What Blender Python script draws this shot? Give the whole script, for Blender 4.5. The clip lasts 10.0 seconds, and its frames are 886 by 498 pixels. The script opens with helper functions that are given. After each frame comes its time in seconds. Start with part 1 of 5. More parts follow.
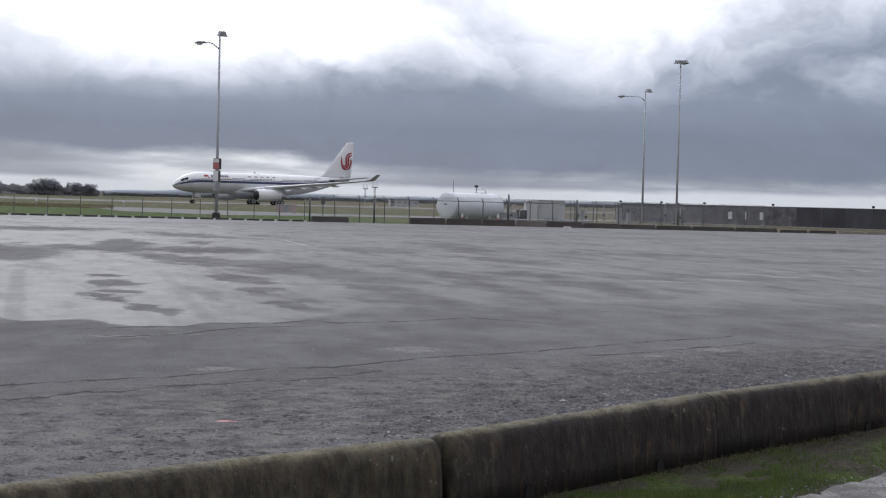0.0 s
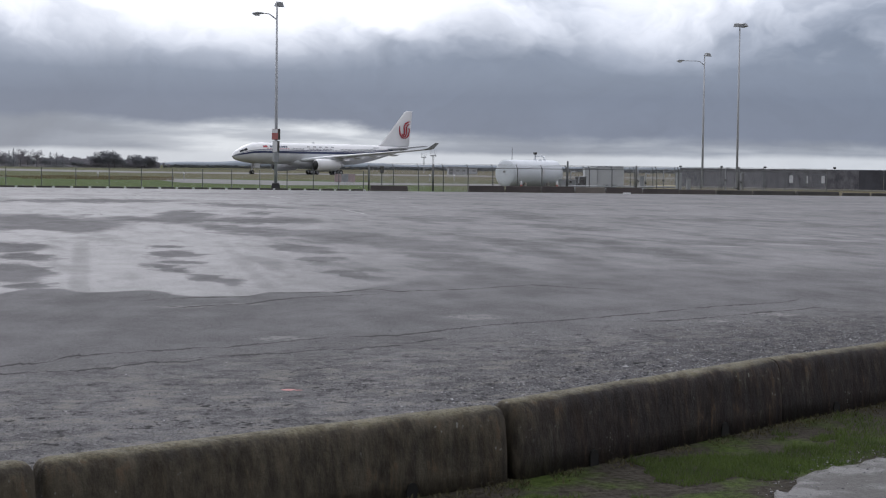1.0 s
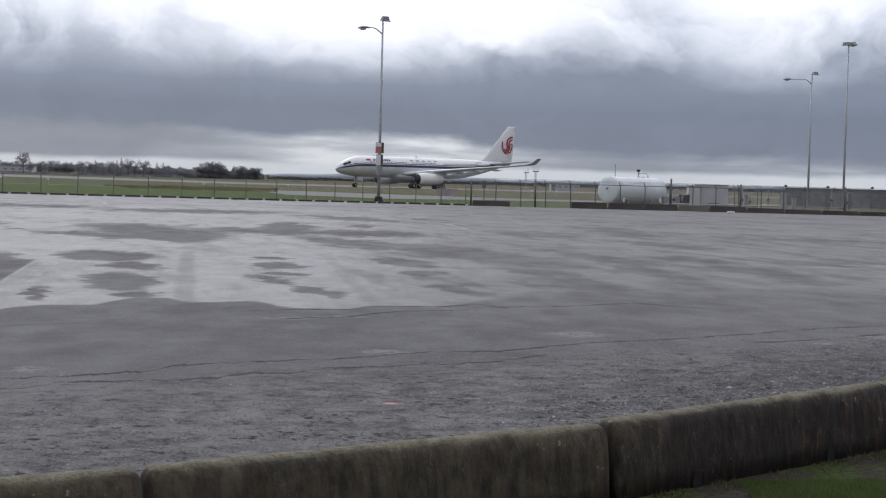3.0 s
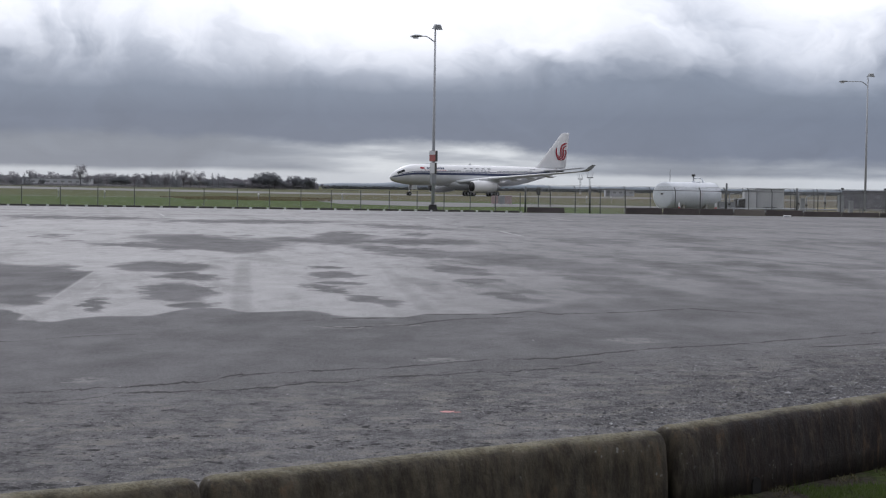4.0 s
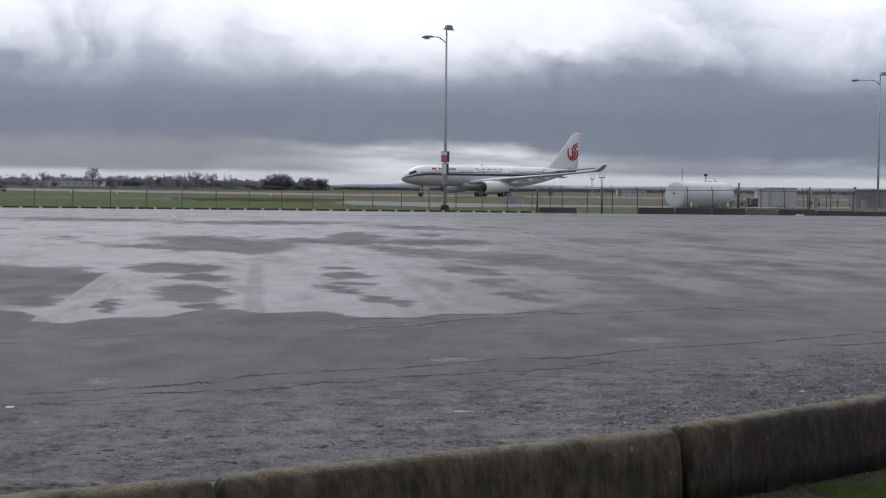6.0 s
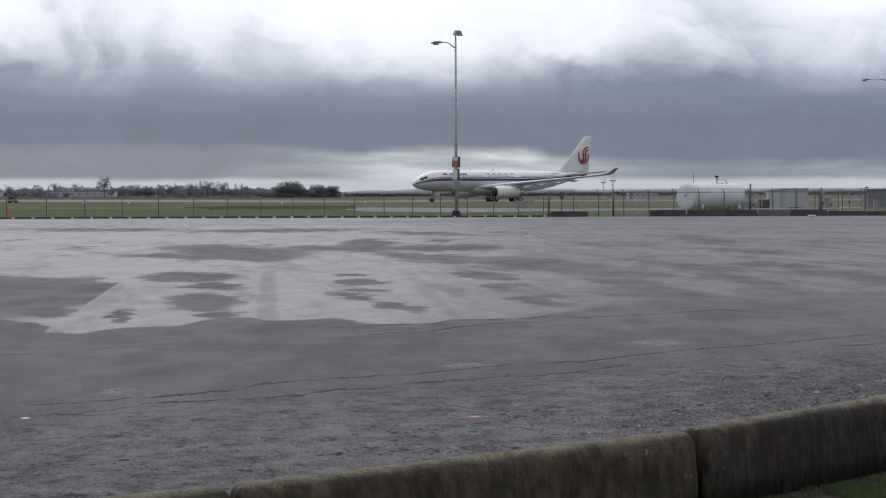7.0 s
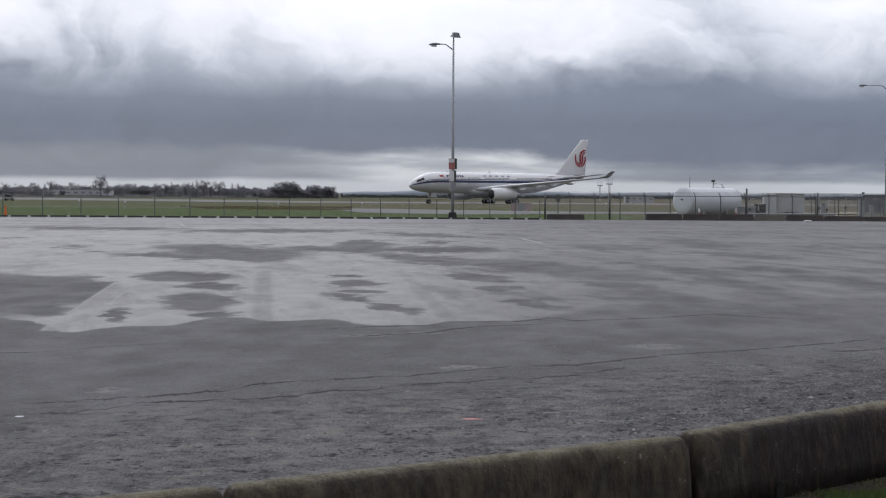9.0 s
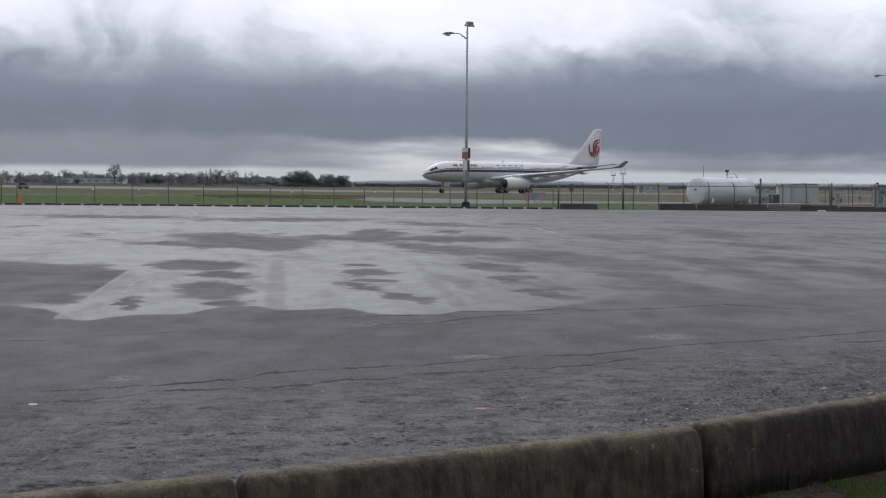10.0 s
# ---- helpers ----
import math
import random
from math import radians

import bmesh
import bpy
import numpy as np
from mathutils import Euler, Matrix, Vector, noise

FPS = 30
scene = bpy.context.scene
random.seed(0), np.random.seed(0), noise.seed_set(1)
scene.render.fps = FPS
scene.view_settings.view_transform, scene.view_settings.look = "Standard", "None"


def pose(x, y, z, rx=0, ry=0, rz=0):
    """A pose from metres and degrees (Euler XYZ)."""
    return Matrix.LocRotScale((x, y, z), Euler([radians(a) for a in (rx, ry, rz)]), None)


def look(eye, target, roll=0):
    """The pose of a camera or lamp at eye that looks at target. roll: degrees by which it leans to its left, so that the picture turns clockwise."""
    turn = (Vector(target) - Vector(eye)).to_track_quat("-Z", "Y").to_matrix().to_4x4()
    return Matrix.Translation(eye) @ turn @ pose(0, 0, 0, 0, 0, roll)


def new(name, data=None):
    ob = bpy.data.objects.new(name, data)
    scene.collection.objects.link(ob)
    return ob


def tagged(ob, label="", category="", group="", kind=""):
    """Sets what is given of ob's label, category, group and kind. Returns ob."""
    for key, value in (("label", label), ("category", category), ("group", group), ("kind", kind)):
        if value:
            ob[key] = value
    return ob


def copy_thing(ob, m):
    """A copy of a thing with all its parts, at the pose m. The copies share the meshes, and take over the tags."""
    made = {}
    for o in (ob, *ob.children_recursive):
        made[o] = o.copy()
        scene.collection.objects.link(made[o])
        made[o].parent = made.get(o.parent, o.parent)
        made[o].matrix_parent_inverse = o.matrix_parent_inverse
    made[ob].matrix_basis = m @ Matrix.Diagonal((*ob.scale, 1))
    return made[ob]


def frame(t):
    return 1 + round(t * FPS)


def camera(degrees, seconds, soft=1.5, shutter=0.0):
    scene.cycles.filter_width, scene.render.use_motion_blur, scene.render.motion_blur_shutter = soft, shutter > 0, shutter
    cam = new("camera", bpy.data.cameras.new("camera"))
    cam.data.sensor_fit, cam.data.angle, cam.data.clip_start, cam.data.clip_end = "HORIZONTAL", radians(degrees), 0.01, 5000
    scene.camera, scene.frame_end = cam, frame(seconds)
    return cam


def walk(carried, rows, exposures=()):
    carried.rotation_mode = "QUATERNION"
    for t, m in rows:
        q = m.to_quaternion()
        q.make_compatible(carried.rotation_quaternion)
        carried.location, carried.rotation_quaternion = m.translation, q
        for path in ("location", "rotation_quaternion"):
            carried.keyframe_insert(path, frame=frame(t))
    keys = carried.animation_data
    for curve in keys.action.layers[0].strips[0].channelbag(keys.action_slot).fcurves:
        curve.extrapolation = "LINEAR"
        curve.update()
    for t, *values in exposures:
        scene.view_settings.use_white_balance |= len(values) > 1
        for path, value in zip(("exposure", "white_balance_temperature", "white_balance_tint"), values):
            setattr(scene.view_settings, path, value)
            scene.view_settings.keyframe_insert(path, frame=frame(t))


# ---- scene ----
cam = camera(29.77, 10.0, 1.2)
PATH = [
    (0.0, pose(0.040, 0.016, 1.897, 88.342, -1.443, -7.728)),
    (0.5, pose(0.030, 0.010, 1.892, 87.470, -1.061, -6.397)),
    (1.0, pose(0.021, 0.012, 1.893, 87.203, -0.695, -5.719)),
    (1.5, pose(0.026, 0.006, 1.924, 87.380, -0.565, -5.384)),
    (2.0, pose(0.011, 0.003, 1.889, 87.874, -0.927, -4.116)),
    (2.5, pose(-0.006, -0.005, 1.899, 87.599, -1.438, -3.218)),
    (4.0, pose(-0.009, 0.006, 1.904, 87.874, -0.813, -0.353)),
    (4.5, pose(-0.005, 0.006, 1.904, 87.930, -0.300, -0.320)),
    (5.0, pose(-0.002, 0.002, 1.898, 87.954, -0.584, -0.140)),
    (5.5, pose(-0.014, 0.004, 1.894, 87.829, -0.867, -0.080)),
    (7.0, pose(-0.018, -0.007, 1.897, 88.078, 0.216, 0.435)),
    (7.5, pose(-0.009, -0.010, 1.895, 87.865, -0.147, 0.338)),
    (8.0, pose(-0.009, -0.003, 1.907, 87.827, -0.303, -0.122)),
    (8.5, pose(-0.002, -0.008, 1.903, 88.096, -0.075, 0.056)),
    (9.0, pose(-0.018, -0.010, 1.901, 88.136, -0.318, 0.315)),
    (9.5, pose(-0.022, -0.013, 1.896, 87.842, -0.533, 0.953)),
    (10.0, pose(-0.016, -0.009, 1.903, 87.764, -0.476, 0.773)),
]
walk(cam, PATH, ((0.0, 0.16, 6180, 14), (4.0, 0.02, 6180, 14), (10.0, -0.14, 6180, 14)))

# ---- world and sun ----


class Ex:
    """A node socket that can be used in arithmetic."""

    def __init__(self, tree, sock):
        self.tree, self.sock = tree, sock

    def op(self, kind, *others, clamp=False):
        n = self.tree.nodes.new("ShaderNodeMath")
        n.operation, n.use_clamp = kind, clamp
        for i, o in enumerate((self, *others)):
            if isinstance(o, Ex):
                self.tree.links.new(o.sock, n.inputs[i])
            else:
                n.inputs[i].default_value = o
        return Ex(self.tree, n.outputs[0])

    def __add__(self, o): return self.op("ADD", o)
    def __sub__(self, o): return self.op("SUBTRACT", o)
    def __mul__(self, o): return self.op("MULTIPLY", o)
    def __truediv__(self, o): return self.op("DIVIDE", o)
    def max(self, o): return self.op("MAXIMUM", o)
    def min(self, o): return self.op("MINIMUM", o)
    def abs(self): return self.op("ABSOLUTE")
    def inv(self): return (self * -1.0) + 1.0

    def step(self, a, b, lo=0.0, hi=1.0):
        """A smooth rise from lo at a to hi at b."""
        n = self.tree.nodes.new("ShaderNodeMapRange")
        n.interpolation_type = "SMOOTHSTEP"
        self.tree.links.new(self.sock, n.inputs[0])
        for i, v in zip((1, 2, 3, 4), (a, b, lo, hi)):
            n.inputs[i].default_value = v
        return Ex(self.tree, n.outputs[0])


def combine(tree, x, y, z):
    n = tree.nodes.new("ShaderNodeCombineXYZ")
    for i, v in enumerate((x, y, z)):
        if isinstance(v, Ex):
            tree.links.new(v.sock, n.inputs[i])
        else:
            n.inputs[i].default_value = v
    return n.outputs[0]


def noise_of(tree, vec, scale, detail=3.0, rough=0.55):
    n = tree.nodes.new("ShaderNodeTexNoise")
    tree.links.new(vec, n.inputs["Vector"])
    n.inputs["Scale"].default_value, n.inputs["Detail"].default_value, n.inputs["Roughness"].default_value = scale, detail, rough
    return Ex(tree, n.outputs[0])


def ramp_of(tree, fac, stops):
    n = tree.nodes.new("ShaderNodeValToRGB")
    els = n.color_ramp.elements
    while len(els) < len(stops):
        els.new(0.5)
    for e, (p, c) in zip(els, stops):
        e.position, e.color = p, (*c, 1)
    tree.links.new(fac.sock, n.inputs[0])
    return n.outputs[0]


def mix_of(tree, fac, a, b):
    n = tree.nodes.new("ShaderNodeMix")
    n.data_type = "RGBA"
    for i, v in ((0, fac), (6, a), (7, b)):
        if isinstance(v, Ex):
            v = v.sock
        if isinstance(v, bpy.types.NodeSocket):
            tree.links.new(v, n.inputs[i])
        else:
            n.inputs[i].default_value = (*v, 1) if isinstance(v, tuple) else v
    return n.outputs[2]


SUN_ELEVATION, SUN_TURN = 38.0, -14.0

world = bpy.data.worlds.new("overcast_sky")
scene.world = world
world.use_nodes = True
wt = world.node_tree
wt.nodes.clear()
tc = wt.nodes.new("ShaderNodeTexCoord")
sp = wt.nodes.new("ShaderNodeSeparateXYZ")
wt.links.new(tc.outputs["Generated"], sp.inputs[0])
wx, wy, wz = (Ex(wt, o) for o in sp.outputs)
turn = wx.op("ARCTAN2", wy)
lift = wz.max(0.0)
# Layered stratus: soft billows under a bright veil, a long dark base with a level underside, and a pale torn gap over the horizon.
warp = noise_of(wt, combine(wt, turn * 6.0, lift * 9.0, 2.1), 1.0, 5.0) - 0.5
warp2 = noise_of(wt, combine(wt, turn * 6.0, lift * 9.0, 7.4), 1.0, 5.0) - 0.5
u, v = turn * 8.5 + warp * 2.2, lift * 13.0 + warp2 * 2.0
mid = noise_of(wt, combine(wt, u, v, 1.3), 1.0, 7.0, 0.50) - 0.5
fine = noise_of(wt, combine(wt, u * 3.0, v * 2.6, 8.1), 1.0, 6.0, 0.55)
stretch = lift.step(0.045, 0.085)


def swell(at, wide):
    d = (turn - at) / wide
    return (d * d * -1.0).op("EXPONENT")


top = lift + mid * 0.15 * stretch
top = top + (swell(-0.045, 0.075) * 0.030 + swell(0.02, 0.05) * 0.012 + swell(0.215, 0.05) * 0.026 - swell(-0.21, 0.07) * 0.006 - swell(0.13, 0.05) * 0.008 - turn.step(0.24, 0.40) * 0.03) * stretch
level = top.op("MULTIPLY", 5.0, clamp=True)
cloud = ramp_of(wt, level, (
    (0.0, (0.174, 0.209, 0.270)), (0.21, (0.166, 0.200, 0.262)), (0.29, (0.210, 0.248, 0.312)), (0.36, (0.36, 0.40, 0.465)), (0.44, (0.63, 0.668, 0.725)),
    (0.53, (0.92, 0.945, 0.98)), (0.62, (1.05, 1.065, 1.085)), (0.8, (1.12, 1.135, 1.155)), (1.0, (1.42, 1.43, 1.45))))
# The gap below: torn light between thin lower clouds.
ragged = noise_of(wt, combine(wt, turn * 16.0, lift * 40.0, 5.2), 1.0, 6.0, 0.6)
slabs = noise_of(wt, combine(wt, turn * 10.0 + warp * 0.5, lift * 85.0 + warp2 * 0.5, 9.2), 1.0, 5.0, 0.5)
under = lift + (ragged - 0.5) * 0.016 - swell(-0.01, 0.075) * 0.009 - turn.step(-0.06, -0.14) * 0.010 + turn.step(0.2, 0.35) * 0.003
torn = ramp_of(wt, (slabs.step(0.34, 0.68) * 0.6 + swell(0.01, 0.10) * 0.5) * turn.step(-0.16, -0.04, 0.12, 1.0), ((0.0, (0.225, 0.256, 0.30)), (0.3, (0.30, 0.335, 0.378)), (0.7, (0.44, 0.475, 0.505)), (1.0, (0.68, 0.715, 0.72))))
torn = mix_of(wt, (lift + (ragged - 0.5) * 0.006).step(0.0105, 0.0065) * 0.85, torn, (0.60, 0.635, 0.65))
cloud = mix_of(wt, under.step(0.0225, 0.0140), cloud, torn)
shade = fine * 0.28 + 0.86
# The cloud thins towards the veiled sun and is heavier on the far side of the sky.
shade = shade * (wy * 0.9 - wx * 0.2).step(-0.75, 0.75, 0.42, 1.0)
tint = wt.nodes.new("ShaderNodeMix")
tint.data_type, tint.blend_type = "RGBA", "MULTIPLY"
tint.inputs[0].default_value = 1.0
wt.links.new(cloud, tint.inputs[6])
wt.links.new(combine(wt, shade, shade, shade), tint.inputs[7])
sky = wt.nodes.new("ShaderNodeTexSky")
sky.sky_type, sky.sun_disc = "NISHITA", False
sky.sun_elevation, sky.sun_rotation = radians(SUN_ELEVATION), radians(SUN_TURN)
blue = wt.nodes.new("ShaderNodeBackground")
blue.inputs[1].default_value = 0.08
wt.links.new(sky.outputs[0], blue.inputs[0])
grey = wt.nodes.new("ShaderNodeBackground")
grey.inputs[1].default_value = 1.0
wt.links.new(tint.outputs[2], grey.inputs[0])
veil = wt.nodes.new("ShaderNodeMixShader")
veil.inputs[0].default_value = 0.95
wt.links.new(blue.outputs[0], veil.inputs[1])
wt.links.new(grey.outputs[0], veil.inputs[2])
out = wt.nodes.new("ShaderNodeOutputWorld")
wt.links.new(veil.outputs[0], out.inputs[0])

sun = new("sun", bpy.data.lights.new("sun", "SUN"))
sun.data.energy, sun.data.angle, sun.data.color = 0.45, radians(14), (1.0, 0.97, 0.92)
a, e = radians(SUN_TURN), radians(SUN_ELEVATION)
sun.matrix_world = look((math.sin(a) * math.cos(e) * 50, math.cos(a) * math.cos(e) * 50, math.sin(e) * 50), (0, 0, 0))

# ---- materials ----


def shader(name):
    m = bpy.data.materials.new(name)
    m.use_nodes = True
    t = m.node_tree
    return m, t, t.nodes["Principled BSDF"]


def place(tree, kind="Object"):
    return tree.nodes.new("ShaderNodeTexCoord").outputs[kind]


def world_place(tree):
    g = tree.nodes.new("ShaderNodeNewGeometry")
    return g.outputs["Position"]


def bump(tree, bsdf, height, strength, distance):
    b = tree.nodes.new("ShaderNodeBump")
    b.inputs["Strength"].default_value, b.inputs["Distance"].default_value = strength, distance
    tree.links.new(height.sock, b.inputs["Height"])
    tree.links.new(b.outputs[0], bsdf.inputs["Normal"])
    return b


def plain(name, dark, light, rough=0.6, metal=0.0, coarse=1.5, fine_scale=25.0, relief=0.15, depth=0.004):
    """A surface that varies between two colours at two scales, with fine relief."""
    m, t, b = shader(name)
    v = place(t)
    n1, n2 = noise_of(t, v, coarse, 4.0), noise_of(t, v, fine_scale, 4.0)
    f = (n1 * 0.65 + n2 * 0.35).step(0.3, 0.7)
    info = t.nodes.new("ShaderNodeObjectInfo")
    f = f * 0.85 + Ex(t, info.outputs["Random"]) * 0.15
    t.links.new(mix_of(t, f, dark, light), b.inputs["Base Color"])
    b.inputs["Metallic"].default_value = metal
    t.links.new((n2 * 0.3 + (rough - 0.15)).op("MINIMUM", 1.0, clamp=True).sock, b.inputs["Roughness"])
    if relief:
        bump(t, b, n2, relief, depth)
    return m


# Dry islands in the damp sheet: centre x, y, long and short half-widths, and the turn of the long axis in degrees.
DRY_LEFT = ((-9.3, 31.9, 6.6, 1.9, 104), (-7.5, 33.2, 4.6, 0.75, 104), (-6.9, 27.8, 2.29, 0.46, 103), (-5.27, 26.0, 1.46, 0.17, 104), (-6.11, 38.2, 2.12, 1.03, 100),
            (-4.92, 34.0, 1.51, 0.63, 105), (-4.43, 29.3, 2.2, 0.57, 100), (-3.76, 26.2, 0.5, 0.4, 104), (-2.42, 38.9, 0.68, 0.36, 92), (-2.09, 35.6, 1.25, 0.51, 95),
            (-1.73, 32.6, 0.54, 0.34, 119), (-1.92, 30.9, 1.36, 0.27, 107), (-1.0, 27.7, 1.33, 0.32, 106), (0.63, 38.5, 2.11, 0.59, 98), (0.97, 33.9, 0.82, 0.4, 86), (1.48, 28.9, 1.38, 0.37, 106))
DRY_FAR = ((-8.27, 50.4, 2.59, 0.93, 137), (-7.44, 55.4, 6.51, 1.83, 108), (-5.9, 51.0, 4.24, 1.03, 98), (-3.72, 57.5, 3.09, 2.05, 109), (-3.35, 63.5, 4.33, 0.97, 94), (-0.4, 57.8, 3.01, 1.75, 95),
           (-13.34, 58.6, 1.57, 0.39, 103), (-11.69, 54.1, 0.8, 0.27, 102), (-18.39, 68.9, 1.76, 0.34, 105), (-6.95, 62.5, 1.05, 0.37, 96), (-0.64, 67.1, 1.64, 0.5, 94),
           (-19.4, 89.7, 4.5, 3.3, 150), (-9.35, 86.0, 4.5, 3.0, 41), (-1.48, 78.7, 5.45, 1.38, 111), (2.54, 79.1, 1.72, 0.92, 96))
DRY_RIGHT = ((-0.72, 48.9, 4.07, 1.13, 106), (1.83, 45.1, 4.0, 1.25, 96), (3.4, 41.1, 3.2, 1.24, 100), (3.55, 35.5, 1.2, 0.5, 107), (3.99, 30.8, 2.77, 0.48, 98), (6.02, 42.3, 2.68, 0.6, 100), (6.17, 35.9, 2.74, 0.53, 95),
             (8.42, 43.4, 1.51, 0.57, 105), (8.8, 38.5, 2.31, 0.64, 100), (8.91, 35.5, 2.02, 0.49, 91), (10.9, 44.2, 1.68, 0.58, 102), (5.74, 61.7, 3.5, 1.2, 102), (9.84, 66.0, 3.4, 0.92, 98), (9.12, 53.9, 3.0, 0.95, 113),
             (9.59, 71.8, 2.82, 1.03, 109), (6.12, 31.7, 1.98, 0.69, 88))
DRY_EDGE = ((12.8, 45.3, 0.9, 0.6, 105), (14.0, 43.4, 1.6, 0.96, 125), (15.4, 44.1, 1.85, 0.5, 109), (18.8, 47.6, 2.1, 0.57, 95), (7.5, 30.1, 1.07, 0.84, 145), (10.4, 29.9, 2.2, 0.8, 9), (16.7, 62.9, 3.4, 2.2, 4), (29.2, 76.6, 3.5, 2.4, 75), (21.4, 57.4, 2.3, 1.9, 141))
POOLS = ((11.19, 40.9, 1.0, 0.47, 157), (13.3, 42.2, 0.88, 0.57, 115), (14.93, 46.4, 0.94, 0.43, 107), (15.8, 44.9, 0.87, 0.6, 96), (17.04, 48.7, 1.03, 0.43, 100), (17.34, 45.8, 1.39, 0.29, 94), (20.5, 50.3, 1.35, 0.29, 86))
PALE = ((-3.27, 15.94, 0.16, 0.26, 0), (-1.15, 22.4, 0.38, 0.22, 0), (-0.4, 22.85, 0.35, 0.15, 0), (2.59, 20.98, 0.35, 0.4, 0), (1.07, 14.38, 0.33, 0.10, 0), (0.15, 18.35, 0.3, 0.22, 0), (6.65, 21.47, 0.3, 0.3, 0), (5.57, 20.47, 0.25, 0.2, 0), (10.9, 26.6, 0.6, 0.3, 68))
# Lines across the lot as x, y: where the damp sheet begins, and the cracks.
FRONT = ((-14, 27.0), (-6.85, 25.14), (-6.21, 24.29), (-5.7, 23.5), (-5.4, 22.46), (-5.12, 22.48), (-5.07, 22.95), (-4.8, 23.46), (-3.98, 23.83), (-3.85, 24.81), (-3.65, 25.51), (-3.25, 25.43), (-2.78, 24.67), (-1.81, 25.2),
         (-1.33, 24.35), (-1.07, 24.05), (-0.34, 24.21), (-0.09, 24.88), (1.01, 25.08), (1.53, 25.81), (2.3, 27.25), (3.78, 27.92), (4.91, 29.02), (6.45, 29.31), (12.32, 29.6), (18, 31.0))
CRACKS = (((-3.9, 14.84), (-3.01, 15.41), (-2.53, 15.72), (-2.12, 16.03), (-2.04, 16.47), (-1.57, 16.86), (-0.44, 17.44), (0.16, 17.95), (0.6, 18.4), (1.43, 18.67), (2.01, 19.3), (2.61, 19.91), (3.68, 20.6), (4.7, 21.41), (5.36, 22.04), (6.31, 22.9), (7.42, 23.55), (7.96, 24.45)),
          ((-3.72, 14.16), (-3.28, 14.34), (-2.96, 14.67), (-2.85, 15.0), (-1.85, 15.38), (-1.45, 15.63), (-1.17, 16.06), (-0.84, 16.09), (-0.42, 16.66), (0.06, 16.8), (0.5, 17.2), (0.74, 17.17), (1.35, 17.6), (1.63, 18.03), (2.06, 18.54)),
          ((-1.91, 23.28), (-1.46, 23.72), (-1.07, 23.95), (-0.34, 24.21), (-0.09, 24.88), (1.01, 25.08), (1.53, 25.81), (1.88, 25.26), (2.42, 25.53), (3.16, 25.94), (4.19, 26.89), (5.26, 25.87)),
          ((-1.55, 22.64), (-1.22, 22.3), (-0.78, 22.61), (-0.32, 22.92), (-0.01, 23.52), (0.4, 24.06), (0.82, 24.3), (1.5, 24.67), (1.71, 25.36)),
          ((4.52, 20.33), (5.18, 20.64), (5.95, 21.29), (6.55, 21.79), (7.16, 22.22), (7.74, 22.84)),
          ((-6.2, 19.4), (-4.9, 19.8), (-4.3, 20.6), (-3.5, 21.1)))


def run_of(tree, x, pts):
    """The y of a line of points, read at x."""
    lo, hi, y_lo, y_hi = pts[0][0], pts[-1][0], 10.0, 40.0
    k = (x - lo) / (hi - lo)
    n = tree.nodes.new("ShaderNodeValToRGB")
    els = n.color_ramp.elements
    for i, (px, py) in enumerate(pts):
        at = (px - lo) / (hi - lo)
        e = els[0] if i == 0 else els[len(els) - 1] if i == len(pts) - 1 else els.new(at)
        e.position, e.color = at, (0, 0, 0, (py - y_lo) / (y_hi - y_lo))
    tree.links.new(k.sock, n.inputs[0])
    return Ex(tree, n.outputs["Alpha"]) * (y_hi - y_lo) + y_lo


def nearest_of(tree, vec, ovals):
    """Distance to the nearest of some turned ovals, 1 on their rims."""
    best = None
    for cx, cy, ra, rb, turned in ovals:
        n = tree.nodes.new("ShaderNodeMapping")
        n.vector_type = "TEXTURE"
        n.inputs["Location"].default_value = (cx, cy, 0)
        n.inputs["Rotation"].default_value = (0, 0, radians(turned))
        n.inputs["Scale"].default_value = (ra, rb, 1)
        tree.links.new(vec, n.inputs["Vector"])
        q = tree.nodes.new("ShaderNodeVectorMath")
        q.operation = "LENGTH"
        tree.links.new(n.outputs[0], q.inputs[0])
        d = Ex(tree, q.outputs["Value"])
        best = d if best is None else best.min(d)
    return best


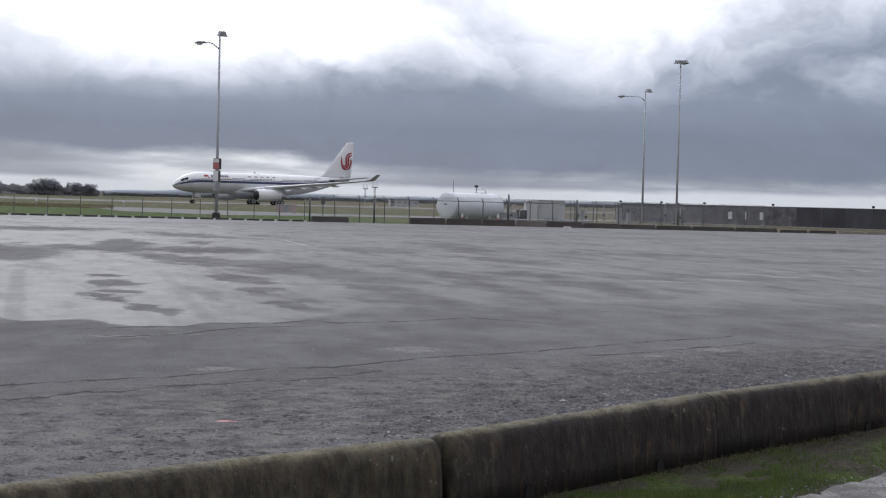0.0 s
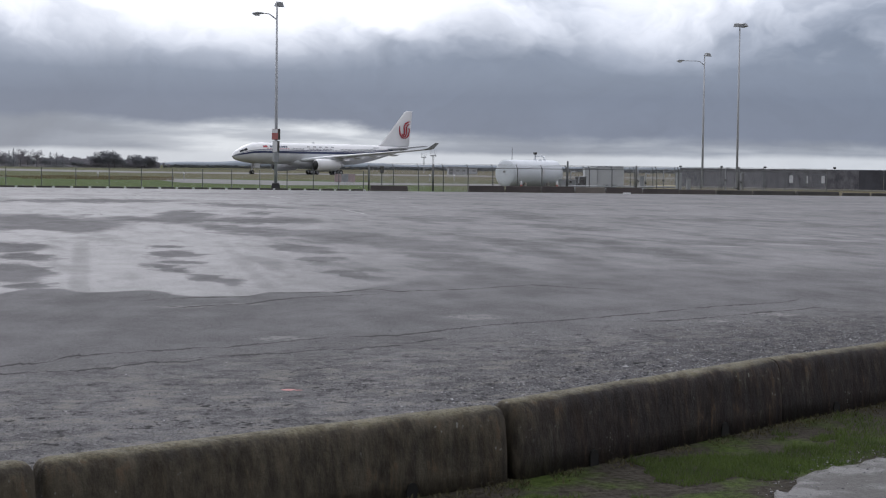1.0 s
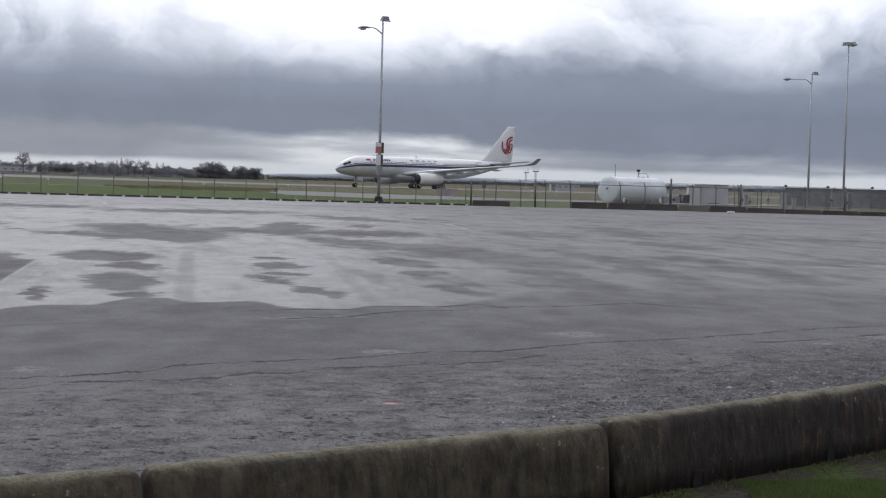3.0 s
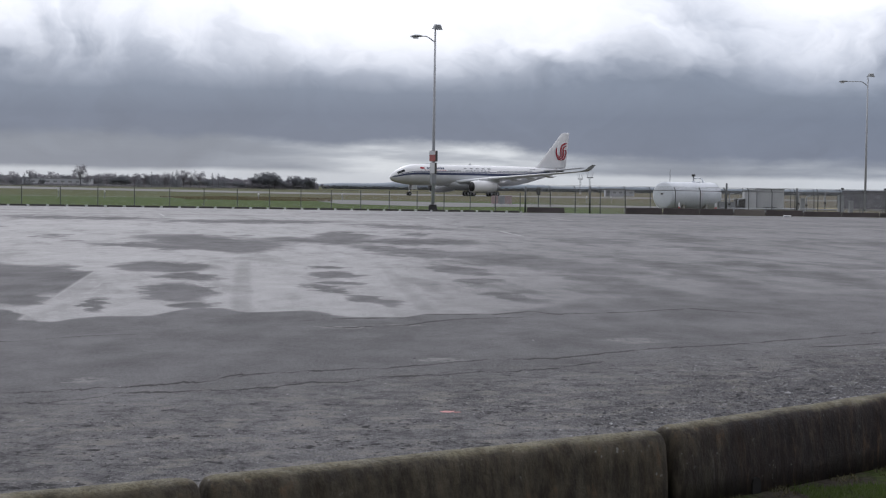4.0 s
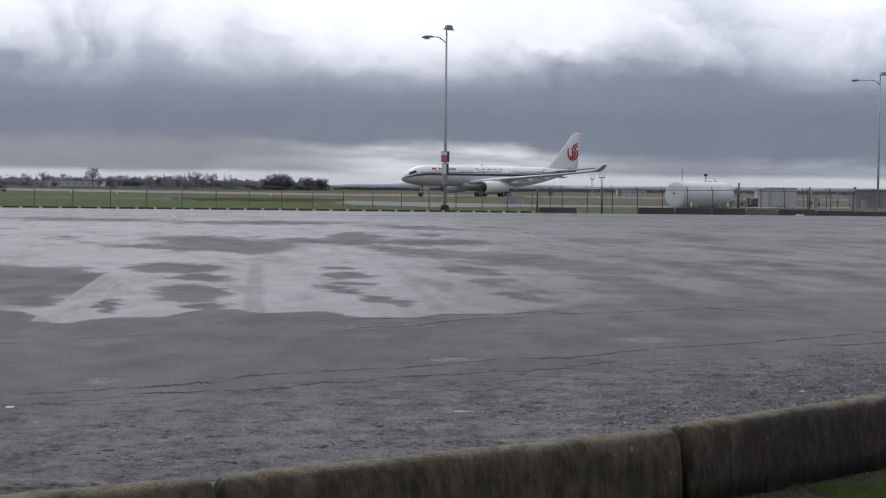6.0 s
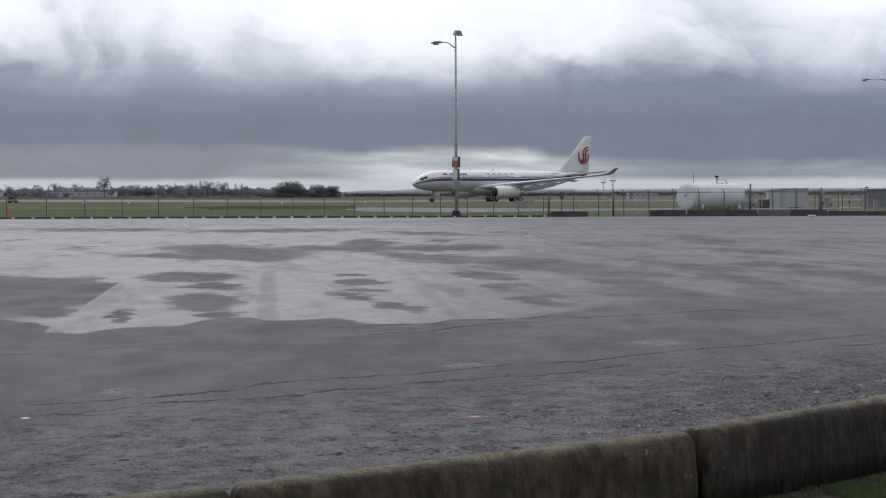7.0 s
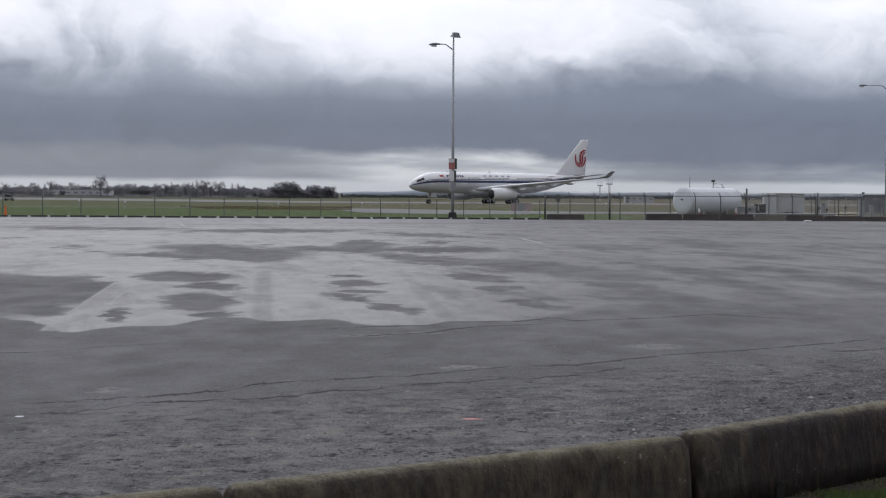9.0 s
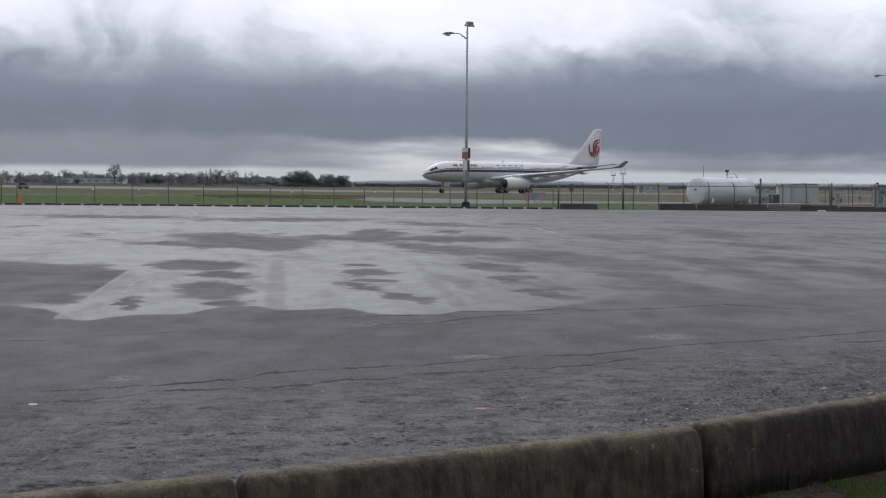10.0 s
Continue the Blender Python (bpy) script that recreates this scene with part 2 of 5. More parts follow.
def asphalt_material():
    m, t, b = shader("wet_asphalt")
    pos = world_place(t)
    s = t.nodes.new("ShaderNodeSeparateXYZ")
    t.links.new(pos, s.inputs[0])
    x0, y0 = Ex(t, s.outputs[0]), Ex(t, s.outputs[1])
    # Water creeps along the rolled surface, so the rims of the patches are ragged.
    far = y0 / 30.0
    w1 = noise_of(t, combine(t, x0 * 0.8, y0 * 0.4, 0.0), 1.0, 4.0) - 0.5
    w2 = noise_of(t, combine(t, x0 * 0.7, y0 * 0.28, 4.0), 1.0, 5.0, 0.6) - 0.5
    rag = noise_of(t, combine(t, x0 * 1.5, y0 * 1.0, 3.0), 1.0, 7.0, 0.72) - 0.5
    x, y = x0 + (w1 * 0.7 + rag * 1.2) * far, y0 + (w2 * 2.4 + rag * 2.2) * far * far
    damp = combine(t, x, y, 0.0)

    edge = run_of(t, x0 + rag * 0.15, FRONT)
    crisp = x0.step(0.5, 4.5, 0.18, 3.2)
    front = ((y0 + rag * 0.9 + w2 * x0.step(0.0, 4.0, 0.3, 2.6) - edge) / crisp).step(-0.5, 1.0)
    side = (x0 / y0.max(5.0)).step(-0.08, 0.10, 1.0, 0.60)
    wet = front * side * y0.step(75.0, 118.0, 1.0, 0.85)
    dry = nearest_of(t, damp, DRY_LEFT).step(1.35, 0.75)
    dry = dry.max(nearest_of(t, damp, DRY_FAR).step(1.45, 0.7) * 0.95)
    dry = dry.max(nearest_of(t, damp, DRY_RIGHT).step(1.5, 0.55))
    dry = dry.max(nearest_of(t, damp, DRY_EDGE).step(1.4, 0.5) * 0.8)
    # A swept track, tyre lanes and thin draining runs.
    swept = ((x0 + 6.26) + (y0 - 29.7) * 0.121 + rag * 0.10).abs()
    streak = swept.step(0.34, 0.22) * y0.step(22.5, 23.0) * y0.step(39.0, 36.0)
    lip = (swept - 0.27).abs().step(0.09, 0.03) * y0.step(22.5, 23.0) * y0.step(38.0, 34.0)
    lanes = ((x0 + y0 * 0.111 + 0.09) + w1 * 0.1).abs().step(0.24, 0.08).max(((x0 + y0 * 0.077 - 1.9) + w1 * 0.2).abs().step(0.2, 0.06) * 0.7) * y0.step(46.0, 36.0) * 0.22
    dry = dry.max(lanes)
    veins = noise_of(t, combine(t, x0 * 0.9 + y0 * 0.15, y0 * 0.2, 5.0), 1.0, 6.0, 0.62)
    bars = noise_of(t, combine(t, x0 * 0.05, y0 * 0.42, 8.0), 1.0, 5.0, 0.6)
    thin = (veins.step(0.50, 0.64) * x0.step(-2.0, 5.0, 0.22, 0.62)).max(bars.step(0.52, 0.66) * y0.step(60.0, 88.0) * 0.6)
    film = noise_of(t, combine(t, x0 * 2.6, y0 * 1.3, 6.0), 1.0, 7.0, 0.75)
    wet = wet * dry.inv() * thin.inv()
    wet = wet.max(streak * (lip * 0.2 + 0.78))
    wet = wet * (film.step(0.25, 0.75) * 0.22 + 0.64 + noise_of(t, combine(t, x0 * 16.0, y0 * 6.0, 2.0), 1.0, 3.0, 0.7) * 0.2)
    pool = nearest_of(t, combine(t, x0 + w1 * 0.8, y0 + rag * 1.2, 0.0), POOLS).step(1.3, 0.6)
    wet = wet.max(pool * (film * 0.5 + 0.35)).op("MULTIPLY", 1.0, clamp=True)

    # Dry surface: aggregate, dusty wash and oil-dark areas.
    grit = noise_of(t, combine(t, x0 * 30.0, y0 * 7.0, 0.0), 1.0, 4.0, 0.75)
    peb = noise_of(t, combine(t, x0 * 45.0, y0 * 17.0, 3.0), 1.0, 6.0, 0.82)
    mott = noise_of(t, combine(t, x0, y0 * 0.5, 1.0), 1.3, 5.0, 0.6)
    broad = noise_of(t, combine(t, x0, y0 * 0.6, 4.0), 0.22, 3.0)
    rub = noise_of(t, combine(t, x0 * 7.0, y0 * 4.2, 11.0), 1.0, 7.0, 0.74)
    bands = noise_of(t, combine(t, x0 * 2.4 - y0 * 0.3, y0 * 2.4, 13.0), 1.0, 8.0, 0.74)
    edge_gap = y0 - (x0 * 0.69 + 9.17)
    near = (edge_gap + (bands - 0.5) * 5.0).step(9.5, 5.5)
    gritty = edge_gap.step(14.0, 5.0)
    base = mix_of(t, (mott * 0.40 + broad * 0.30 + grit * 0.30).step(0.36, 0.64), (0.066, 0.065, 0.068), (0.142, 0.139, 0.145))
    # Dark specks put the shade of gravel gaps into the colour.
    base = mix_of(t, peb.step(0.50, 0.36) * gritty * 0.72, base, (0.018, 0.017, 0.019))
    base = mix_of(t, peb.step(0.55, 0.68) * gritty * 0.66, base, (0.29, 0.28, 0.28))
    base = mix_of(t, bands.step(0.48, 0.64) * near * 0.72, base, (0.195, 0.182, 0.162))
    base = mix_of(t, bands.step(0.49, 0.38) * near * 0.6, base, (0.036, 0.035, 0.037))
    base = mix_of(t, rub.step(0.48, 0.38) * bands.step(0.58, 0.42) * near * 0.9, base, (0.014, 0.013, 0.014))
    base = mix_of(t, rub.step(0.54, 0.64) * near * 0.5, base, (0.22, 0.212, 0.205))
    base = mix_of(t, x0.step(1.2, 5.0) * edge_gap.step(9.0, 2.5) * rub.step(0.68, 0.42) * 0.85, base, (0.030, 0.028, 0.032))
    pale = nearest_of(t, combine(t, x0 + (rub - 0.5) * 1.1, y0 + (bands - 0.5) * 1.0, 0.0), PALE).step(1.3, 0.6)
    base = mix_of(t, pale * rub.step(0.40, 0.60) * 0.6, base, (0.27, 0.262, 0.255))
    # Cracks: wandering seams, here open, there closed.
    wob = (noise_of(t, combine(t, x0 * 7.0, y0 * 0.2, 3.0), 1.0, 9.0, 0.8) - 0.5) * 0.75
    gap = noise_of(t, combine(t, x0 * 2.2, y0 * 0.4, 0.0), 1.0, 6.0, 0.7)
    crack = None
    for pts, wide in zip(CRACKS, (0.085, 0.075, 0.12, 0.11, 0.10, 0.05)):
        d = (y0 - run_of(t, x0, pts) + wob).abs() / (gap * 5.5 - 1.95).max(0.12)
        line = d.step(wide, wide * 0.3) * x0.step(pts[0][0], pts[0][0] + 0.3) * x0.step(pts[-1][0], pts[-1][0] - 0.3)
        line = line * gap.step(0.36, 0.54, 0.3, 1.0)
        crack = line if crack is None else crack.max(line)
        wob = wob * -0.85
    base = mix_of(t, crack * 0.95, base, (0.014, 0.013, 0.013))
    t.links.new(base, b.inputs["Base Color"])
    worn = noise_of(t, combine(t, x0, y0 * 0.3, 7.0), 2.5, 4.0)
    rough = wet.step(0.0, 1.0, 0.88, 0.455) + (worn - 0.5) * 0.12 - pool * 0.06
    t.links.new(rough.op("MAXIMUM", 0.06, clamp=True).sock, b.inputs["Roughness"])
    t.links.new(wet.step(0.0, 1.0, 0.28, 0.36).sock, b.inputs["Specular IOR Level"])
    relief = bump(t, b, grit * 0.3 + rub * edge_gap.step(9.5, 5.5) * 1.4 + peb * 0.5, 1.0, 0.03)
    t.links.new((wet * -0.45 + 1.0).sock, relief.inputs["Strength"])
    return m


def field_material():
    """Winter grass, mown in bands: green by the lot, straw further off."""
    m, t, b = shader("winter_grass")
    pos = world_place(t)
    s = t.nodes.new("ShaderNodeSeparateXYZ")
    t.links.new(pos, s.inputs[0])
    x, y = Ex(t, s.outputs[0]), Ex(t, s.outputs[1])
    n1 = noise_of(t, combine(t, x * 0.05, y * 0.02, 0.0), 1.0, 5.0, 0.6)
    n2 = noise_of(t, combine(t, x * 0.9, y * 0.35, 2.0), 1.0, 4.0, 0.65)
    yy = y + (n1 - 0.5) * 40.0
    straw = yy.step(235.0, 300.0) * x.step(-60.0, -5.0, 0.45, 0.8)
    straw = straw.max(x.step(12.0, 20.0) * 0.6).max(x.step(36.0, 44.0) * 0.95).max(yy.step(420.0, 480.0) * 0.6)
    green = mix_of(t, n2.step(0.3, 0.7), (0.036, 0.056, 0.017), (0.082, 0.112, 0.036))
    tan = mix_of(t, n2.step(0.3, 0.7), (0.070, 0.064, 0.040), (0.135, 0.114, 0.072))
    t.links.new(mix_of(t, straw, green, tan), b.inputs["Base Color"])
    b.inputs["Roughness"].default_value = 0.95
    b.inputs["Specular IOR Level"].default_value = 0.05
    bump(t, b, n2, 0.6, 0.15)
    return m


def verge_material():
    m, t, b = shader("mossy_verge")
    pos = world_place(t)
    n1, n2 = noise_of(t, pos, 1.4, 5.0, 0.6), noise_of(t, pos, 22.0, 4.0, 0.7)
    soil = mix_of(t, n2.step(0.3, 0.7), (0.020, 0.017, 0.013), (0.065, 0.058, 0.048))
    moss = mix_of(t, n2.step(0.3, 0.7), (0.024, 0.038, 0.010), (0.066, 0.092, 0.022))
    t.links.new(mix_of(t, n1.step(0.46, 0.62), soil, moss), b.inputs["Base Color"])
    b.inputs["Roughness"].default_value = 0.95
    b.inputs["Specular IOR Level"].default_value = 0.06
    bump(t, b, n2, 0.8, 0.02)
    return m


def concrete_wet_material():
    m, t, b = shader("muddy_gravel_path")
    pos = world_place(t)
    n1, n2 = noise_of(t, pos, 2.2, 5.0, 0.6), noise_of(t, pos, 40.0, 4.0, 0.7)
    t.links.new(mix_of(t, (n1 * 0.5 + n2 * 0.5).step(0.3, 0.7), (0.026, 0.025, 0.024), (0.100, 0.096, 0.092)), b.inputs["Base Color"])
    t.links.new(n1.step(0.42, 0.6, 0.45, 0.9).sock, b.inputs["Roughness"])
    bump(t, b, n2, 0.6, 0.015)
    return m


def barrier_material():
    """Old concrete, dark and blotched, streaked with rust, moss along the top."""
    m, t, b = shader("mossy_concrete")
    pos = place(t)
    s = t.nodes.new("ShaderNodeSeparateXYZ")
    t.links.new(pos, s.inputs[0])
    x, y, z = (Ex(t, o) for o in s.outputs)
    runs = noise_of(t, combine(t, x * 9.0, y * 9.0, z * 0.9), 1.0, 5.0, 0.6)
    blots = noise_of(t, pos, 3.2, 5.0, 0.65)
    grain = noise_of(t, pos, 48.0, 4.0, 0.7)
    base = mix_of(t, (blots * 0.55 + runs * 0.45).step(0.38, 0.66), (0.012, 0.009, 0.009), (0.056, 0.040, 0.034))
    base = mix_of(t, runs.step(0.56, 0.70) * 0.4, base, (0.085, 0.055, 0.032))
    pale = noise_of(t, combine(t, x * 14.0, y * 14.0, z * 1.4), 1.0, 4.0, 0.6)
    base = mix_of(t, pale.step(0.60, 0.72) * blots.step(0.42, 0.6) * 0.5, base, (0.15, 0.145, 0.115))
    base = mix_of(t, blots.step(0.56, 0.68) * runs.step(0.45, 0.6) * 0.6, base, (0.040, 0.052, 0.030))
    # From x 1.0 to 2.3 the darker mix takes over from barer concrete.
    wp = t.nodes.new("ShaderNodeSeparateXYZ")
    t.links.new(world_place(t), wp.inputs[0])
    dark_tone = (Ex(t, wp.outputs[0]) + (blots - 0.5) * 1.0).step(1.0, 2.3)
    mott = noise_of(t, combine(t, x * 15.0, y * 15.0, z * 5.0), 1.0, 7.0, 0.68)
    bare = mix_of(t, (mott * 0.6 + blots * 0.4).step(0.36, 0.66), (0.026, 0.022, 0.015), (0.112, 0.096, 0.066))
    base = mix_of(t, dark_tone.step(1.0, 0.0, 0.10, 0.75), base, bare)
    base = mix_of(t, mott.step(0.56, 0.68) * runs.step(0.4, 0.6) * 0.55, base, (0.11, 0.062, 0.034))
    base = mix_of(t, dark_tone * mott.step(0.60, 0.42) * 0.7, base, (0.011, 0.008, 0.008))
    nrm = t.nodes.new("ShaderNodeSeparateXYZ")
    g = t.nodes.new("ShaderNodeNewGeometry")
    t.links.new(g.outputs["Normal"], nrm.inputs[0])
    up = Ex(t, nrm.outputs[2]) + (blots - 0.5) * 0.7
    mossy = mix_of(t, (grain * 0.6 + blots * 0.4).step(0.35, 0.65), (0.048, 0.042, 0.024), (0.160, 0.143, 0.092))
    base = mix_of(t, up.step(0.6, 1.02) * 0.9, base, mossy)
    lichen = noise_of(t, pos, 30.0, 1.0, 0.4).step(0.70, 0.74) * blots.step(0.5, 0.6)
    base = mix_of(t, lichen * 0.6, base, (0.24, 0.245, 0.22))
    t.links.new(base, b.inputs["Base Color"])
    t.links.new(runs.step(0.3, 0.7, 0.6, 0.9).sock, b.inputs["Roughness"])
    b.inputs["Specular IOR Level"].default_value = 0.25
    bump(t, b, grain * 0.5 + blots * 0.8 + mott * 0.6, 0.7, 0.02)
    return m


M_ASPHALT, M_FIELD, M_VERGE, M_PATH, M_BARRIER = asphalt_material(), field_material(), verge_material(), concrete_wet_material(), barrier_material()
M_STEEL = plain("galvanised_steel", (0.27, 0.28, 0.30), (0.40, 0.41, 0.43), 0.55, 0.25, 0.8, 14.0)
M_POSTSTEEL = plain("weathered_fence_steel", (0.09, 0.095, 0.096), (0.18, 0.185, 0.188), 0.6, 0.25, 2.0, 30.0)
M_POLE = plain("dull_zinc", (0.33, 0.345, 0.37), (0.47, 0.485, 0.51), 0.6, 0.1, 0.7, 14.0)
M_EDGE = plain("stained_brown_concrete", (0.048, 0.041, 0.041), (0.112, 0.096, 0.094), 0.9, 0.0, 0.8, 10.0, 0.4, 0.01)
# Far bark is paled so that its colour carries the distance haze.
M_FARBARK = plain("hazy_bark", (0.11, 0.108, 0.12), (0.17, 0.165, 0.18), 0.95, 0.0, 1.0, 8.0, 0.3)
M_BLACK = plain("black_paint", (0.012, 0.012, 0.013), (0.03, 0.03, 0.032), 0.7)
# Near-black for the shade painted into the drain notches.
M_NOTCHSHADE = plain("painted_recess_shade", (0.004, 0.004, 0.004), (0.008, 0.007, 0.006), 1.0)
M_CABIN = plain("cabin_window_grey", (0.07, 0.08, 0.10), (0.11, 0.12, 0.14), 0.4, 0.0, 1.0, 6.0, 0.0)
M_TAXI = plain("taxiway_concrete", (0.12, 0.12, 0.122), (0.19, 0.188, 0.186), 0.85, 0.0, 0.06, 0.7, 0.1, 0.01)
M_KERB = plain("dark_kerb_concrete", (0.035, 0.034, 0.033), (0.085, 0.08, 0.075), 0.9, 0.0, 1.2, 18.0, 0.4, 0.01)
M_KERBLIGHT = plain("pale_kerb_concrete", (0.16, 0.15, 0.125), (0.28, 0.27, 0.23), 0.9, 0.0, 1.2, 18.0, 0.4, 0.01)
M_PALEEDGE = plain("rubbed_brown_concrete", (0.12, 0.105, 0.096), (0.19, 0.17, 0.155), 0.9, 0.0, 1.2, 14.0, 0.4, 0.01)
M_WHITE = plain("aircraft_white", (0.70, 0.71, 0.73), (0.80, 0.80, 0.81), 0.35, 0.0, 0.25, 3.0, 0.02, 0.002)
# Grey of wings and tail; on the belly it stands for shading.
M_BELLY = plain("aircraft_grey_and_shade", (0.56, 0.575, 0.60), (0.66, 0.675, 0.70), 0.4, 0.0, 0.3, 3.0, 0.02, 0.002)
M_BLUE = plain("aircraft_blue", (0.015, 0.024, 0.075), (0.026, 0.04, 0.105), 0.35, 0.0, 0.5, 5.0, 0.0)
M_RED = plain("livery_red", (0.30, 0.018, 0.034), (0.40, 0.03, 0.048), 0.4, 0.0, 0.6, 6.0, 0.0)
M_GLASS = plain("dark_glass", (0.010, 0.012, 0.016), (0.02, 0.022, 0.028), 0.2, 0.0, 1.0, 6.0, 0.0)
M_TYRE = plain("tyre_rubber", (0.012, 0.012, 0.012), (0.03, 0.03, 0.03), 0.9)
M_METAL = plain("bare_metal", (0.32, 0.32, 0.33), (0.5, 0.5, 0.5), 0.35, 0.8, 1.0, 9.0, 0.05)
M_TANK = plain("tank_white_paint", (0.58, 0.61, 0.65), (0.70, 0.73, 0.77), 0.5, 0.0, 0.9, 7.0, 0.06)
M_BOX = plain("dull_white_sheet", (0.42, 0.43, 0.44), (0.58, 0.59, 0.60), 0.6, 0.0, 0.8, 9.0, 0.1)
M_GREYBOX = plain("grey_enamel", (0.20, 0.21, 0.22), (0.33, 0.34, 0.35), 0.55, 0.0, 1.2, 12.0, 0.1)
M_SCREEN = plain("dark_windscreen_mesh", (0.030, 0.030, 0.037), (0.066, 0.066, 0.078), 0.9, 0.0, 0.35, 2.2, 0.3, 0.03)
M_SCREENPALE = plain("faded_windscreen_mesh", (0.045, 0.045, 0.054), (0.165, 0.162, 0.175), 0.9, 0.0, 1.1, 5.0, 0.3, 0.03)
M_SIGNRED = plain("faded_red_sign", (0.34, 0.10, 0.095), (0.45, 0.17, 0.155), 0.6, 0.0, 1.0, 9.0, 0.0)
M_SIGNWHITE = plain("white_sign", (0.55, 0.56, 0.57), (0.72, 0.72, 0.73), 0.6, 0.0, 1.0, 9.0, 0.0)
M_PINK = plain("faded_pink_board", (0.28, 0.20, 0.20), (0.42, 0.35, 0.345), 0.7, 0.0, 1.0, 8.0, 0.0)
M_ORANGE = plain("orange_plastic", (0.62, 0.13, 0.03), (0.75, 0.2, 0.05), 0.6, 0.0, 2.0, 15.0, 0.0)
M_TAXI.node_tree.nodes["Principled BSDF"].inputs["Specular IOR Level"].default_value = 0.2
M_STONE, st_tree, st_bsdf = shader("grey_gravel")
isle = st_tree.nodes.new("ShaderNodeNewGeometry").outputs["Random Per Island"]
st_tree.links.new(ramp_of(st_tree, Ex(st_tree, isle), ((0.0, (0.035, 0.035, 0.040)), (0.5, (0.105, 0.103, 0.112)), (0.88, (0.19, 0.188, 0.198)), (1.0, (0.34, 0.335, 0.34)))), st_bsdf.inputs["Base Color"])
st_bsdf.inputs["Roughness"].default_value = 0.85
M_GRASS = plain("short_grass", (0.022, 0.034, 0.010), (0.085, 0.115, 0.028), 0.85, 0.0, 3.0, 9.0, 0.0)
# Twig and needle colours are lifted towards grey-blue to hold distance haze.
M_HAZETWIG = plain("hazed_bare_twigs", (0.165, 0.16, 0.178), (0.25, 0.24, 0.26), 0.95, 0.0, 0.3, 2.0, 0.0)
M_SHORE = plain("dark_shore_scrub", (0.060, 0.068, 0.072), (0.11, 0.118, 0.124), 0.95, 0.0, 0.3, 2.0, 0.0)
M_HAZEPINE = plain("hazed_evergreen_needles", (0.14, 0.148, 0.165), (0.21, 0.218, 0.235), 0.95, 0.0, 0.3, 2.0, 0.0)


def thin_leaf(m, colour, share):
    """Lets light through thin twigs and leaves."""
    t = m.node_tree
    tr = t.nodes.new("ShaderNodeBsdfTranslucent")
    tr.inputs[0].default_value = (*colour, 1)
    mx = t.nodes.new("ShaderNodeMixShader")
    mx.inputs[0].default_value = share
    t.links.new(t.nodes["Principled BSDF"].outputs[0], mx.inputs[1])
    t.links.new(tr.outputs[0], mx.inputs[2])
    t.links.new(mx.outputs[0], t.nodes["Material Output"].inputs[0])


# Twig and needle translucency takes the same painted haze tint.
thin_leaf(M_HAZETWIG, (0.26, 0.255, 0.28), 0.5)
thin_leaf(M_HAZEPINE, (0.21, 0.22, 0.24), 0.45)
thin_leaf(M_GRASS, (0.10, 0.16, 0.03), 0.3)
M_BARK = plain("bark", (0.03, 0.026, 0.022), (0.07, 0.06, 0.05), 0.95, 0.0, 1.0, 8.0, 0.3)
M_SHED = plain("pale_shed_cladding", (0.42, 0.43, 0.46), (0.56, 0.57, 0.60), 0.7, 0.0, 0.1, 1.0, 0.1)
# Pale blue with the haze over the hills put into the colour.
M_HILL = plain("hazed_distant_woods", (0.235, 0.27, 0.31), (0.28, 0.315, 0.35), 1.0, 0.0, 0.004, 0.03, 0.0)
M_YELLOW = plain("yellow_paint", (0.36, 0.31, 0.18), (0.46, 0.40, 0.26), 0.6)

# ---- mesh helpers ----


def put(name, bm, material, parent=None, smooth=False, m=None):
    me = bpy.data.meshes.new(name)
    bm.normal_update()
    bm.to_mesh(me)
    bm.free()
    if smooth:
        for p in me.polygons:
            p.use_smooth = True
    me.materials.append(material)
    ob = new(name, me)
    if parent:
        ob.parent = parent
    if m is not None:
        ob.matrix_basis = m
    return ob


def part(name, bm, material, parent, label="", smooth=False):
    ob = put(name, bm, material, parent, smooth)
    return tagged(ob, label) if label else ob


def thing(name, m, label, category, group=""):
    ob = new(name)
    ob.matrix_basis = m
    return tagged(ob, label, category, group)


def box(bm, x0, x1, y0, y1, z0, z1, bevel=0.0, taper=0.0):
    """A box; taper draws the top in on all sides."""
    r = bmesh.ops.create_cube(bm, size=1.0)
    vs = r["verts"]
    for v in vs:
        k = taper if v.co.z > 0 else 0.0
        v.co = Vector(((x0 + x1) / 2 + v.co.x * (x1 - x0 - 2 * k), (y0 + y1) / 2 + v.co.y * (y1 - y0 - 2 * k), (z0 + z1) / 2 + v.co.z * (z1 - z0)))
    if bevel:
        es = list({e for v in vs for e in v.link_edges})
        bmesh.ops.bevel(bm, geom=es, offset=bevel, segments=2, affect="EDGES", profile=0.6)
    return bm


def boxed(*args, **kw):
    return box(bmesh.new(), *args, **kw)


